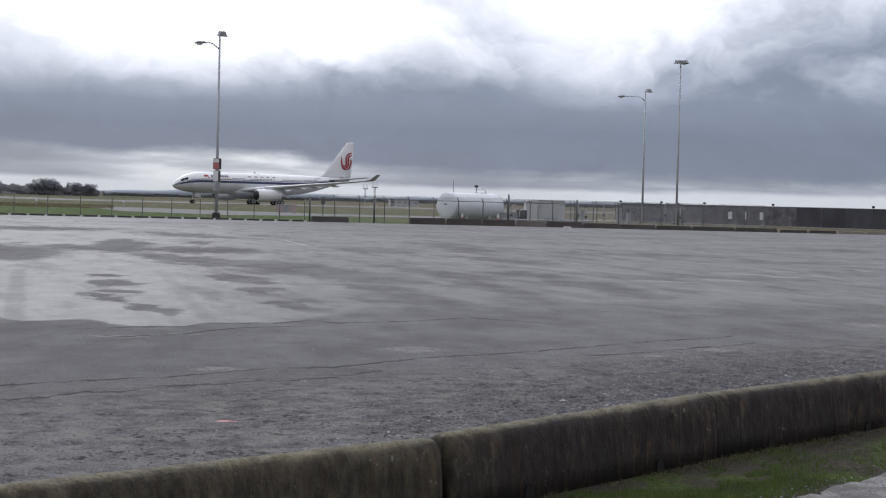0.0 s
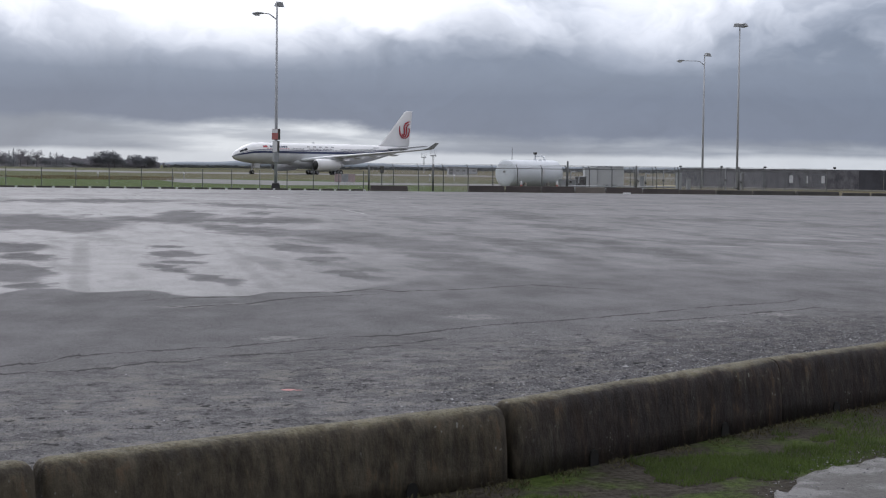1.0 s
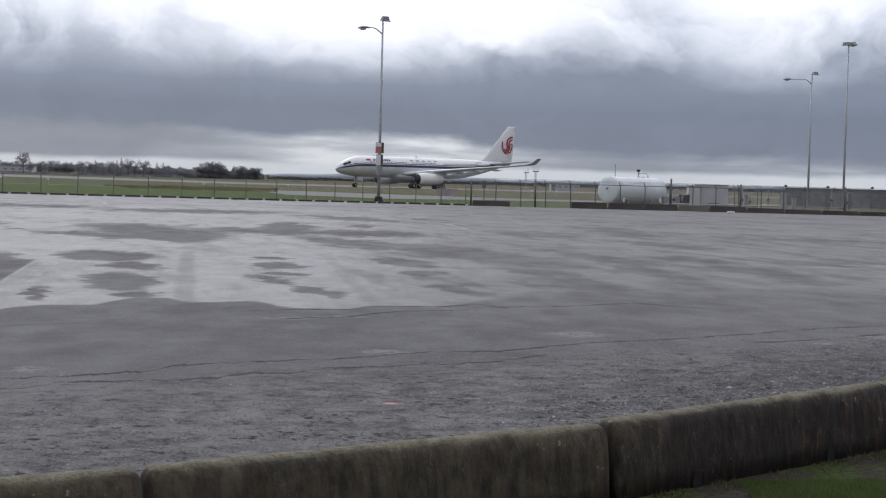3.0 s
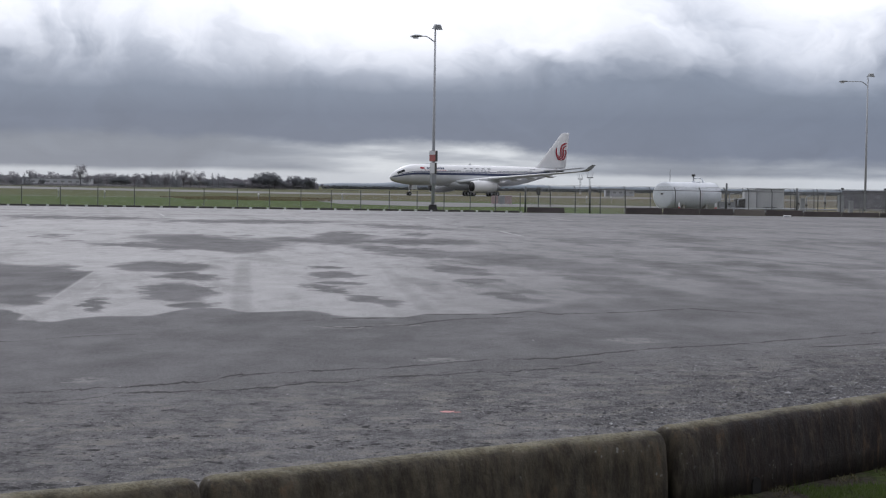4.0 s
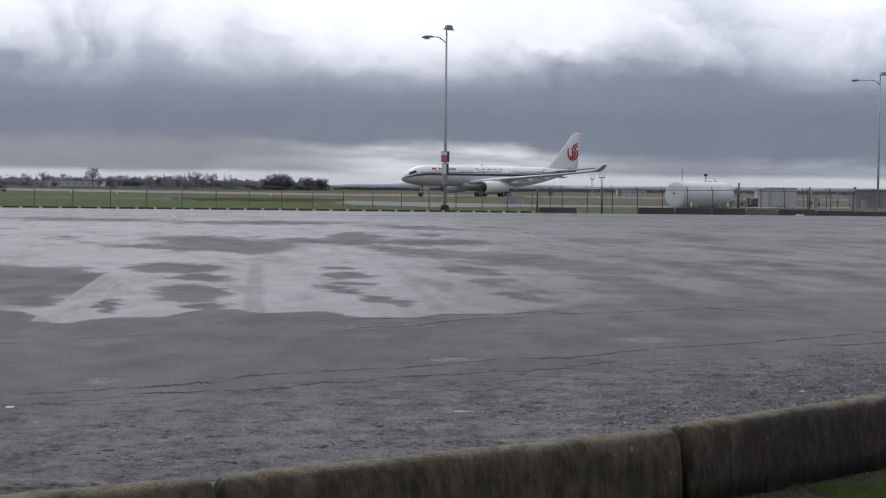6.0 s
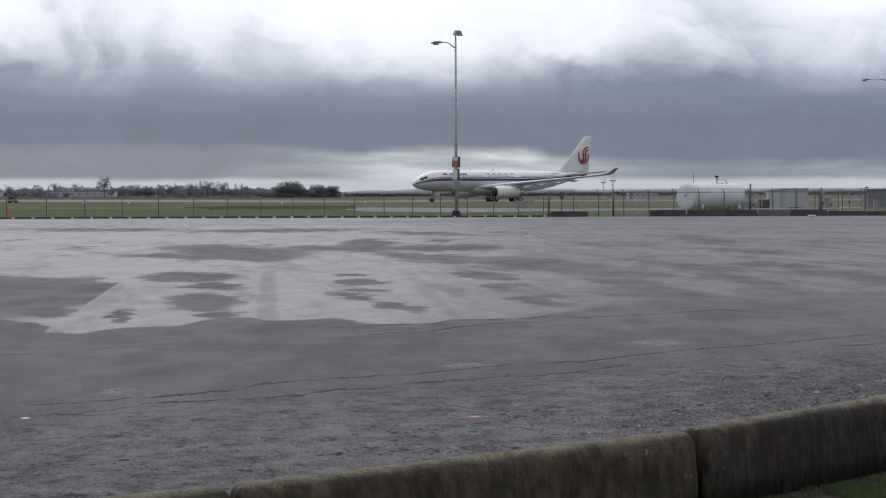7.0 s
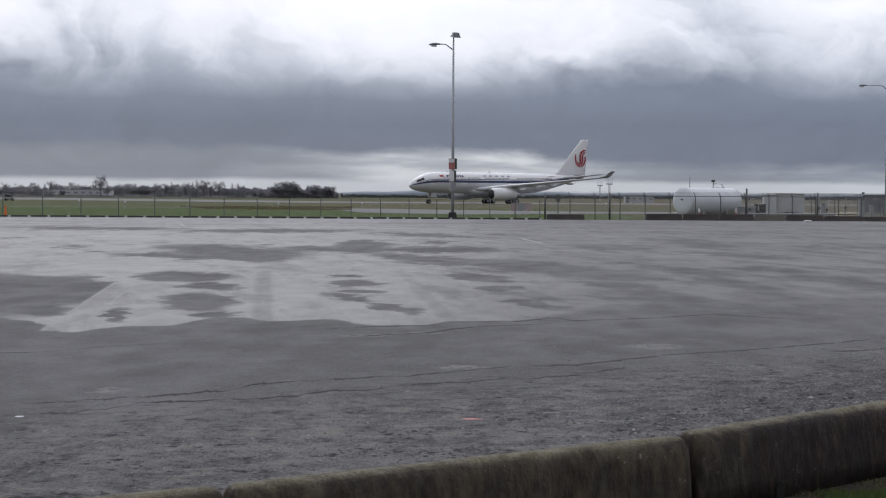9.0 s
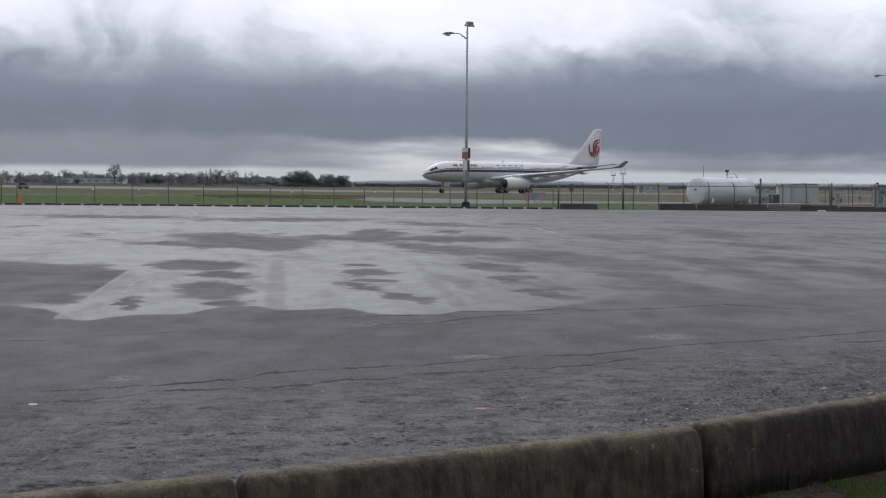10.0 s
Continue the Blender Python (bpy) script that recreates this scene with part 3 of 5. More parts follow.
def tube(bm, pts, radii, sides=8):
    """A tube along points, with a radius at each."""
    pts = [Vector(p) for p in pts]
    if not isinstance(radii, (list, tuple)):
        radii = [radii] * len(pts)
    rings = []
    for i, p in enumerate(pts):
        d = (pts[min(i + 1, len(pts) - 1)] - pts[max(i - 1, 0)]).normalized()
        side = d.cross(Vector((0.31, 0.95, 0.05)) if abs(d.y) < 0.9 else Vector((1, 0, 0.1))).normalized()
        up = side.cross(d)
        rings.append([bm.verts.new(p + (side * math.cos(k) + up * math.sin(k)) * radii[i]) for k in (2 * math.pi * j / sides for j in range(sides))])
    for a, b in zip(rings, rings[1:]):
        for j in range(sides):
            bm.faces.new((a[j], a[(j + 1) % sides], b[(j + 1) % sides], b[j]))
    bm.faces.new(rings[0][::-1])
    bm.faces.new(rings[-1])
    return bm


def tubed(pts, radii, sides=8):
    return tube(bmesh.new(), pts, radii, sides)


def loft(bm, rings, caps=True):
    """Joins rings of points, each ring closed."""
    vs = [[bm.verts.new(p) for p in r] for r in rings]
    n = len(vs[0])
    for a, b in zip(vs, vs[1:]):
        for j in range(n):
            bm.faces.new((a[j], a[(j + 1) % n], b[(j + 1) % n], b[j]))
    if caps:
        bm.faces.new(vs[0][::-1])
        bm.faces.new(vs[-1])
    return bm


def sheet(name, x0, x1, y0, y1, nx, ny, height, material):
    bm = bmesh.new()
    grid = [[bm.verts.new((x0 + (x1 - x0) * i / nx, y0 + (y1 - y0) * j / ny, 0)) for i in range(nx + 1)] for j in range(ny + 1)]
    for row in grid:
        for v in row:
            v.co.z = height(v.co.x, v.co.y)
    for j in range(ny):
        for i in range(nx):
            bm.faces.new((grid[j][i], grid[j][i + 1], grid[j + 1][i + 1], grid[j + 1][i]))
    return put(name, bm, material, smooth=True)


def smooth_step(a, b, v):
    k = min(1.0, max(0.0, (v - a) / (b - a)))
    return k * k * (3 - 2 * k)


# ---- ground ----
LOT_END = 130.4


def field_z(y):
    """The airfield lies a little lower than the lot."""
    return -0.03 - 0.42 * smooth_step(140.0, 340.0, y) - 0.3 * smooth_step(129.0, 105.0, y)


bm = bmesh.new()
ys = (-300, -30, 100, 130, 140, 170, 200, 230, 260, 300, 340, 400, 500, 700, 1000, 1600, 2600, 4700)
xs = (-2600, -900, -300, -120, -40, 40, 120, 300, 900, 2600)
rows = [[bm.verts.new((x, y, field_z(y))) for x in xs] for y in ys]
for a, b in zip(rows, rows[1:]):
    for i in range(len(xs) - 1):
        bm.faces.new((a[i], a[i + 1], b[i + 1], b[i]))
tagged(put("ground", bm, M_FIELD, smooth=True), "flat winter grass airfield reaching the horizon", "ground", kind="structure")

# Barrier line: joints between the concrete barriers, with the height of their tops.
JOINTS = ((-6.45, 5.12, 0.462), (-3.78, 6.667, 0.44), (-1.153, 8.30, 0.44), (1.40, 10.12, 0.466), (3.72, 12.23, 0.488), (6.1, 14.15, 0.505), (8.6, 15.97, 0.515))


def line_y(x):
    for a, b in zip(JOINTS, JOINTS[1:]):
        if x < b[0]:
            break
    return a[1] + (b[1] - a[1]) * (x - a[0]) / (b[0] - a[0])


# The lot runs from the barriers to the far kerb.
bm = bmesh.new()
cols = []
for i in range(61):
    x = -70.0 + 170.0 * i / 60
    y = min(line_y(x), 118.0)
    cols.append([bm.verts.new(p) for p in ((x, y, 0.0), (x, LOT_END, 0.0), (x, LOT_END, -0.3), (x, y, -0.3))])
for a, b in zip(cols, cols[1:]):
    for k in range(4):
        bm.faces.new((a[k], b[k], b[(k + 1) % 4], a[(k + 1) % 4]))
bm.faces.new(cols[0])
bm.faces.new(cols[-1][::-1])
bmesh.ops.recalc_face_normals(bm, faces=bm.faces)
tagged(put("pavement", bm, M_ASPHALT), "large grey asphalt lot, damp and patchy, cracked near the edge", "pavement", kind="structure")


def verge_z(x, y):
    d = line_y(x) - y
    rise = 0.05 * smooth_step(2.0, 6.0, x)
    return -0.014 + rise + 0.022 * noise.noise((x * 1.3, y * 1.3, 0)) * smooth_step(0.0, 0.6, d)


bm = bmesh.new()
nx, ny = 150, 44
grid = []
for j in range(ny + 1):
    row = []
    for i in range(nx + 1):
        k = 2.0 * i / nx - 1.0
        x = 1.0 + 11.0 * k + 45.0 * k ** 5
        y = line_y(x) + 0.02 - 34.0 * (j / ny) ** 2.6
        row.append(bm.verts.new((x, y, verge_z(x, y))))
    grid.append(row)
for j in range(ny):
    for i in range(nx):
        bm.faces.new((grid[j + 1][i], grid[j + 1][i + 1], grid[j][i + 1], grid[j][i]))
tagged(put("verge", bm, M_VERGE, smooth=True), "mossy grass and dirt verge beside the barriers", "verge", kind="structure")


def crumble_z(x, y):
    """Broken, gravelly relief of the asphalt beside the barriers."""
    d = y - line_y(x)
    k = smooth_step(9.0, 2.5, d) * (0.35 + 0.65 * smooth_step(-0.25, 0.3, noise.noise((x * 0.5, y * 0.35, 7)) + 0.12 * x - 0.1))
    n = abs(noise.noise((x * 5.0, y * 3.0, 0))) * 0.6 + noise.noise((x * 12.0, y * 7.0, 4)) * 0.5 + noise.noise((x * 26.0, y * 14.0, 9)) * 0.32
    return 0.002 + max(0.0, 0.012 + 0.034 * n) * k


bm = bmesh.new()
nx, ny = 420, 190
grid = []
for j in range(ny + 1):
    row = []
    for i in range(nx + 1):
        x = -6.0 + 15.0 * i / nx
        y = line_y(x) + 9.0 * (j / ny) ** 1.25
        row.append(bm.verts.new((x, y, crumble_z(x, y) if 0 < i < nx and j < ny else -0.01)))
    grid.append(row)
for j in range(ny):
    for i in range(nx):
        bm.faces.new((grid[j][i], grid[j][i + 1], grid[j + 1][i + 1], grid[j + 1][i]))
tagged(put("pavement_edge", bm, M_ASPHALT, smooth=True), "crumbled, gravelly asphalt along the barriers", "pavement", kind="structure")


def strip(name, pts_left, pts_right, material, label, lift=0.02):
    bm = bmesh.new()
    a = [bm.verts.new((x, y, field_z(y) + lift)) for x, y in pts_left]
    b = [bm.verts.new((x, y, field_z(y) + lift)) for x, y in pts_right]
    for i in range(len(a) - 1):
        bm.faces.new((a[i], a[i + 1], b[i + 1], b[i]))
    return tagged(put(name, bm, material), label, "taxiway", kind="structure")


def ladder(x0, x1, n, y):
    return [(x0 + (x1 - x0) * i / n, y(x0 + (x1 - x0) * i / n)) for i in range(n + 1)]


# Main taxiway, runway beyond it, a thin service road and a curved stub.
def bent(*pts):
    """A line through points, as y of x."""
    return lambda x: float(np.interp(x, [p[0] for p in pts], [p[1] for p in pts]))


strip("taxiway_main", ladder(-900, 900, 90, bent((-900, 1000), (-170, 570), (-40, 446), (60, 440), (900, 470))), ladder(-900, 900, 90, bent((-900, 1300), (-170, 740), (-40, 540), (60, 520), (900, 560))), M_TAXI, "wet pale concrete taxiway across the airfield")
strip("service_road", ladder(-190, -38, 12, lambda x: 254), ladder(-190, -38, 12, lambda x: 261), M_TAXI, "narrow pale service road in the grass")
strip("taxiway_stub", ladder(-21, 130, 151, bent((-21, 258), (-16, 225), (-10, 180), (1, 165), (12, 178), (30, 190), (130, 200))), ladder(-21, 130, 151, bent((-21, 262), (-10, 252), (1, 231), (14, 212), (130, 215))), M_TAXI, "grey concrete apron branch curving behind the fence")

# ---- concrete barriers by the camera ----


def barrier(a, b, base, gap_a, gap_b):
    """One precast barrier from joint a to joint b."""
    a, b = Vector(a), Vector(b)
    run = (b - a)
    length = run.length - gap_a - gap_b
    slope = math.asin(run.z / run.length)
    tall = (a.z + b.z) / 2 - base
    mid_at = a + run * (0.5 + (gap_a - gap_b) / 2 / run.length)
    m = Matrix.Translation(mid_at) @ pose(0, 0, 0, 0, 0, math.degrees(math.atan2(run.y, run.x))) @ pose(0, 0, 0, 0, -math.degrees(slope), 0)
    ob = thing("concrete_barrier", m, "low precast concrete barrier, dark and blotched, mossy rounded top", "barrier", "barriers along the lot")
    half = [(0.15, -tall - 0.05), (0.147, -0.34), (0.135, -0.22), (0.122, -0.13), (0.114, -0.085), (0.102, -0.052), (0.084, -0.026), (0.058, -0.009), (0.024, -0.001)]
    prof = [(-y, z) for y, z in half] + [(y, z) for y, z in half[::-1]]
    rings = []
    n = 26
    rim = ((0.0, 0.048), (0.010, 0.026), (0.030, 0.009))
    tight = ((0.0, 0.004), (0.010, 0.001), (0.030, 0.0))
    spans = [(at, end) for at, end in (rim if gap_a > 0.01 else tight)]
    spans += [(0.08 + (length - 0.16) * i / n, 0.0) for i in range(n + 1)]
    spans += [(length - at, end) for at, end in (rim if gap_b > 0.01 else tight)[::-1]]
    for at, end in spans:
        x = at - length / 2
        ring = []
        for y, z in prof:
            w = noise.noise((x * 2.1 + a.x * 3, y * 4, z * 4)) * 0.006 + noise.noise((x * 9 + a.x, y * 11, z * 11)) * 0.003
            k = 1 - end / 0.12
            ring.append((x, y * k + w, z - end + w * 0.7))
        rings.append(ring)
    bm = loft(bmesh.new(), rings)
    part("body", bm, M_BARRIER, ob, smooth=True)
    # Drain notches at the near face's foot: black plugs paint the recess shade.
    for x in (-length * 0.26, length * 0.24):
        nb = bmesh.new()
        pts = [(x + 0.042 * math.cos(k), z) for k, z in ((math.pi, -tall - 0.04), (math.pi, -tall + 0.035), (2.3, -tall + 0.065), (1.57, -tall + 0.075), (0.85, -tall + 0.065), (0, -tall + 0.035), (0, -tall - 0.04))]
        loft(nb, [[(px, -0.159, pz) for px, pz in pts], [(px, -0.10, pz) for px, pz in pts]])
        part("drain_notch", nb, M_NOTCHSHADE, ob, "black plug painted as the shade of a drain notch")
    return ob


# The joint at the fifth place is closed tight, the others stand open.
GAPS = (0.022, 0.022, 0.022, 0.024, 0.005, 0.02, 0.02)
# Each barrier has settled a little to its own height.
SETTLED = (0.0, 0.0, -0.016, 0.0, 0.0, 0.0)
for a, b, ga, gb, low in zip(JOINTS, JOINTS[1:], GAPS, GAPS[1:], SETTLED):
    barrier(a, (b[0], b[1], b[2] + low), (a[2] + b[2]) / 2 - 0.455, ga, gb)

# ---- airliner ----
PLANE = Matrix.Translation((-11.4, 436.8, -0.45)) @ pose(0, 0, 0, 0, 0, 35.3)


def hull(x):
    """Centre height and radius of the fuselage at x metres behind the nose."""
    st = ((0, 4.62, 0.04), (0.15, 4.66, 0.36), (0.5, 4.74, 0.72), (1.2, 4.88, 1.18), (2.2, 5.05, 1.62), (3.5, 5.25, 2.08), (5.0, 5.42, 2.45), (7.0, 5.53, 2.74),
          (9.0, 5.55, 2.82), (38.0, 5.55, 2.82), (42.0, 5.72, 2.62), (46.0, 6.05, 2.22), (50.0, 6.5, 1.68), (54.0, 6.95, 1.1), (57.5, 7.3, 0.55), (58.8, 7.4, 0.22))
    for a, b in zip(st, st[1:]):
        if x <= b[0]:
            k = (x - a[0]) / (b[0] - a[0])
            return a[1] + (b[1] - a[1]) * k, a[2] + (b[2] - a[2]) * k
    return st[-1][1:]


def shell(bm, x0, x1, low, high, out=0.0, n=40, m=16):
    """A strip of the fuselage between two angles, from -90 (belly) to 90 (crown), on the port side (y < 0)."""
    grid = []
    for i in range(n + 1):
        x = x0 + (x1 - x0) * i / n
        z, r = hull(x)
        grid.append([bm.verts.new((x, -(r + out) * math.cos(k), z + (r + out) * math.sin(k))) for k in (radians(low + (high - low) * j / m) for j in range(m + 1))])
    for a, b in zip(grid, grid[1:]):
        for j in range(m):
            bm.faces.new((a[j], b[j], b[j + 1], a[j + 1]))
    return bm


def mirrored(bm):
    """Adds the starboard twin of a port shape."""
    bmesh.ops.mirror(bm, geom=bm.verts[:] + bm.edges[:] + bm.faces[:], axis="Y", merge_dist=0.002)
    bmesh.ops.recalc_face_normals(bm, faces=bm.faces)
    return bm


def foil(bm, sections):
    """Lofts airfoil sections: (lead x, trail x, y, z, thickness)."""
    rings = []
    for lx, tx, y, z, th in sections:
        c = tx - lx
        ring = []
        for k, h in ((0, 0), (0.03, 0.45), (0.12, 0.85), (0.35, 1.0), (0.65, 0.65), (1, 0.05), (1, -0.05), (0.65, -0.3), (0.35, -0.6), (0.12, -0.6), (0.03, -0.38)):
            ring.append((lx + c * k, y, z + th * h * 0.55))
        rings.append(ring)
    loft(bm, rings)
    bmesh.ops.recalc_face_normals(bm, faces=bm.faces)
    return bm


def fin(bm, sections):
    """Upright foil: (lead x, trail x, z, half thickness)."""
    rings = []
    for lx, tx, z, th in sections:
        c = tx - lx
        rings.append([(lx + c * k, h * th, z) for k, h in ((0, 0), (0.08, 0.7), (0.3, 1.0), (0.7, 0.6), (1, 0.05), (1, -0.05), (0.7, -0.6), (0.3, -1.0), (0.08, -0.7))])
    loft(bm, rings)
    bmesh.ops.recalc_face_normals(bm, faces=bm.faces)
    return bm


def wheel(name, parent, x, y, r, wide):
    bm = bmesh.new()
    rings = []
    for dy, k in ((-0.5, 0.80), (-0.42, 0.95), (-0.2, 1.0), (0.2, 1.0), (0.42, 0.95), (0.5, 0.80)):
        rings.append([(x + r * k * math.cos(q), y + dy * wide, r + r * k * math.sin(q)) for q in (2 * math.pi * j / 20 for j in range(20))])
    loft(bm, rings)
    ob = part(name, bm, M_TYRE, parent)
    bm = bmesh.new()
    loft(bm, [[(x + r * 0.45 * math.cos(q), y + dy * wide, r + r * 0.45 * math.sin(q)) for q in (2 * math.pi * j / 14 for j in range(14))] for dy in (-0.53, 0.53)])
    part("rim", bm, M_METAL, ob)
    return ob


def airliner():
    ob = thing("airliner", PLANE, "white twin-engine widebody airliner with blue cheat lines and red tail emblem", "airplane")
    part("fuselage", mirrored(shell(bmesh.new(), 0.0, 58.8, 2, 90, 0, 70, 20)), M_WHITE, ob, "white upper fuselage", True)
    # The grey here puts the shading of the lower fuselage into colour.
    part("belly", mirrored(shell(bmesh.new(), 0.0, 58.8, -90, 2, 0, 70, 20)), M_BELLY, ob, "underside greyed for its shade", True)
    part("cheat_line", shell(bmesh.new(), 0.25, 53.0, 1, 13.5, 0.03, 70, 3), M_BLUE, ob, "broad dark blue stripe", True)
    part("cheat_line", shell(bmesh.new(), 0.6, 52.0, 17.0, 20.8, 0.03, 70, 2), M_BLUE, ob, "thin blue stripe", True)
    for x0, x1, lo, hi in ((1.75, 2.75, 27, 50), (2.8, 3.7, 28, 48)):
        part("cockpit_window", shell(bmesh.new(), x0, x1, lo, hi, 0.03, 5, 4), M_GLASS, ob, "dark cockpit window")
    # Cabin windows along the port side.
    z, r = hull(20)
    k = radians(27)
    wb = bmesh.new()
    box(wb, -0.11, 0.11, -0.02, 0.02, -0.16, 0.16, 0.03)
    wm = bpy.data.meshes.new("cabin_window")
    wb.to_mesh(wm)
    wb.free()
    wm.materials.append(M_CABIN)
    for i in range(62):
        x = 17.4 + i * 0.47
        if 21.6 < x < 22.6 or 31.4 < x < 33.6:
            continue
        hz, hr = hull(x)
        w = new("cabin_window", wm)
        w.parent = ob
        w.matrix_basis = Matrix.Translation((x, -(hr + 0.005) * math.cos(k), hz + hr * math.sin(k))) @ pose(0, 0, 0, -27, 0, 0)
    for x in (5.6, 15.9, 31.1, 45.2):
        part("cabin_door", shell(bmesh.new(), x - 0.5, x + 0.5, -7, 33, 0.012, 3, 8), M_WHITE, ob, "white cabin door")
    # Title as plain bars, with a small flag.
    for i in range(8):
        if i == 3:
            continue
        x = 10.5 + i * 0.72
        part("title_bar", shell(bmesh.new(), x, x + 0.5, 33, 46, 0.03, 1, 3), M_BLUE, ob, "dark bar of lettering")
    part("flag_patch", shell(bmesh.new(), 8.3, 9.7, 33, 46, 0.03, 1, 3), M_RED, ob, "small red flag panel")
    for i in range(9):
        part("title_bar", shell(bmesh.new(), 9.4 + i * 0.82, 10.0 + i * 0.82, 25.5, 28.5, 0.03, 1, 1), M_RED, ob, "small red bar of lettering")
    for i in range(5):
        part("title_bar", shell(bmesh.new(), 22.6 + i * 2.0, 23.6 + i * 2.0, 38, 46, 0.03, 2, 3), M_GREYBOX, ob, "pale grey bar of lettering")
    for i in range(6):
        part("title_bar", shell(bmesh.new(), 45.6 + i * 0.35, 45.85 + i * 0.35, 38, 46, 0.03, 1, 3), M_GREYBOX, ob)
    # Wings with winglets, flap fairings, engines.
    for sgn in (-1, 1):
        bm = foil(bmesh.new(), [(18.8, 31.0, sgn * 1.5, 3.75, 1.5), (20.8, 31.3, sgn * 3.2, 3.9, 1.4), (25.0, 32.6, sgn * 9.6, 4.75, 0.95), (32.6, 37.8, sgn * 19.0, 5.85, 0.6), (40.3, 43.2, sgn * 29.2, 7.0, 0.3)])
        w = part("wing", bm, M_BELLY, ob, "grey swept wing", True)
        bm = foil(bmesh.new(), [(40.3, 43.2, sgn * 29.2, 7.0, 0.3), (41.6, 43.8, sgn * 29.7, 7.35, 0.2), (43.6, 45.0, sgn * 30.1, 8.7, 0.12)])
        part("winglet", bm, M_GREYBOX, w, "grey winglet")
        for y, x in ((6.5, 30.2), (11.5, 31.4), (15.5, 33.8), (20.0, 36.6)):
            k = (y - 3.2) / 26.0
            z = 3.85 + 3.1 * k
            bm = bmesh.new()
            tube(bm, [(x - 0.6, sgn * y, z - 0.15), (x + 0.6, sgn * y, z - 0.42), (x + 2.2, sgn * y, z - 0.42), (x + 3.6, sgn * y, z - 0.1)], [0.08, 0.3, 0.26, 0.05], 8)
            part("flap_fairing", bm, M_WHITE, w, "pale flap track fairing")
        # Engine: cowling with lip, dark intake, core and pylon.
        ey, ez = sgn * 9.4, 2.55
        prof = ((20.0, 1.30), (20.15, 1.48), (20.8, 1.64), (22.4, 1.72), (24.6, 1.62), (26.8, 1.34), (27.6, 1.16))
        rings = [[(x, ey + r * math.cos(q), ez + r * math.sin(q)) for q in (2 * math.pi * j / 28 for j in range(28))] for x, r in prof]
        inner = [[(x, ey + r * math.cos(q), ez + r * math.sin(q)) for q in (2 * math.pi * j / 28 for j in range(28))] for x, r in ((20.0, 1.30), (20.3, 1.22), (21.3, 1.24))]
        bm = bmesh.new()
        loft(bm, rings, False)
        e = part("engine", bm, M_WHITE, ob, "pale grey engine cowling", True)
        bm = bmesh.new()
        loft(bm, inner[::-1], True)
        part("intake", bm, M_BLACK, e, "dark engine intake", True)
        bm = bmesh.new()
        loft(bm, [[(x, ey + r * math.cos(q), ez + r * math.sin(q)) for q in (2 * math.pi * j / 16 for j in range(16))] for x, r in ((26.8, 1.05), (27.9, 0.8), (28.9, 0.45), (29.6, 0.1))])
        part("exhaust", bm, M_METAL, e, "bare metal exhaust cone", True)
        part("pylon", boxed(22.5, 29.0, ey - 0.22, ey + 0.22, ez + 1.2, ez + 2.3, 0.08, 0.05), M_BELLY, e)
        bm = foil(bmesh.new(), [(50.4, 56.0, sgn * 0.6, 7.2, 0.6), (57.0, 59.4, sgn * 9.6, 8.2, 0.25)])
        part("stabiliser", bm, M_BELLY, ob, "grey tailplane", True)
        # Main gear: leg, bogie and four wheels.
        gx, gy = 30.0, sgn * 5.3
        g = part("main_gear", tubed([(gx, gy, 0.75), (gx, gy * 0.95, 4.0)], [0.24, 0.3], 10), M_METAL, ob)
        tube_b = tubed([(gx - 1.0, gy, 0.72), (gx + 1.0, gy, 0.72)], 0.18, 8)
        part("bogie", tube_b, M_METAL, g)
        for dx in (-1.0, 1.0):
            for dy in (-0.7, 0.7):
                wheel("wheel", g, gx + dx, gy + dy, 0.70, 0.5)
        part("gear_door", boxed(gx - 1.2, gx + 1.2, gy - sgn * 0.1 - 0.05, gy - sgn * 0.1 + 0.05, 1.9, 3.4, 0.03), M_BELLY, g)
    g = part("nose_gear", tubed([(6.3, 0, 0.55), (6.5, 0, 3.4)], [0.15, 0.2], 10), M_METAL, ob)
    for dy in (-0.36, 0.36):
        wheel("wheel", g, 6.3, dy, 0.53, 0.34)
    for dy in (-0.7, 0.7):
        part("gear_door", boxed(6.6, 8.4, dy - 0.04, dy + 0.04, 1.7, 2.9, 0.02), M_BELLY, g)
    part("belly_fairing", shell_fairing(), M_BELLY, ob, "", True)
    part("tail_fin", fin(bmesh.new(), [(46.6, 59.4, 7.7, 0.10), (49.4, 59.9, 8.6, 0.35), (53.6, 60.4, 13.0, 0.28), (58.0, 60.9, 17.8, 0.18), (58.9, 60.9, 18.1, 0.08)]), M_WHITE, ob, "white swept tail fin", True)
    part("tail_cone", tubed([(55.8, 0, 7.12), (57.5, 0, 7.3), (59.2, 0, 7.5)], [0.86, 0.58, 0.25], 12), M_KERB, ob, "dark tail cone")
    # Emblem on the fin: bent red ribbons with a curl, as plain shapes.
    def ribbon(pts, wide):
        bm = bmesh.new()
        prev = None
        pts = [(x + 0.85, z) for x, z in pts]
        for i, (x, z) in enumerate(pts):
            a, b = pts[max(i - 1, 0)], pts[min(i + 1, len(pts) - 1)]
            dx, dz = b[0] - a[0], b[1] - a[1]
            k = math.hypot(dx, dz)
            w = wide * (1.0 if 0 < i < len(pts) - 1 else 0.45) / 2
            ox, oz = -dz / k * w, dx / k * w
            q = [bm.verts.new((x + ox, y, z + oz)) for y in (-0.42, -0.30)] + [bm.verts.new((x - ox, y, z - oz)) for y in (-0.30, -0.42)]
            if prev:
                for c in range(4):
                    bm.faces.new((prev[c], prev[(c + 1) % 4], q[(c + 1) % 4], q[c]))
            prev = q
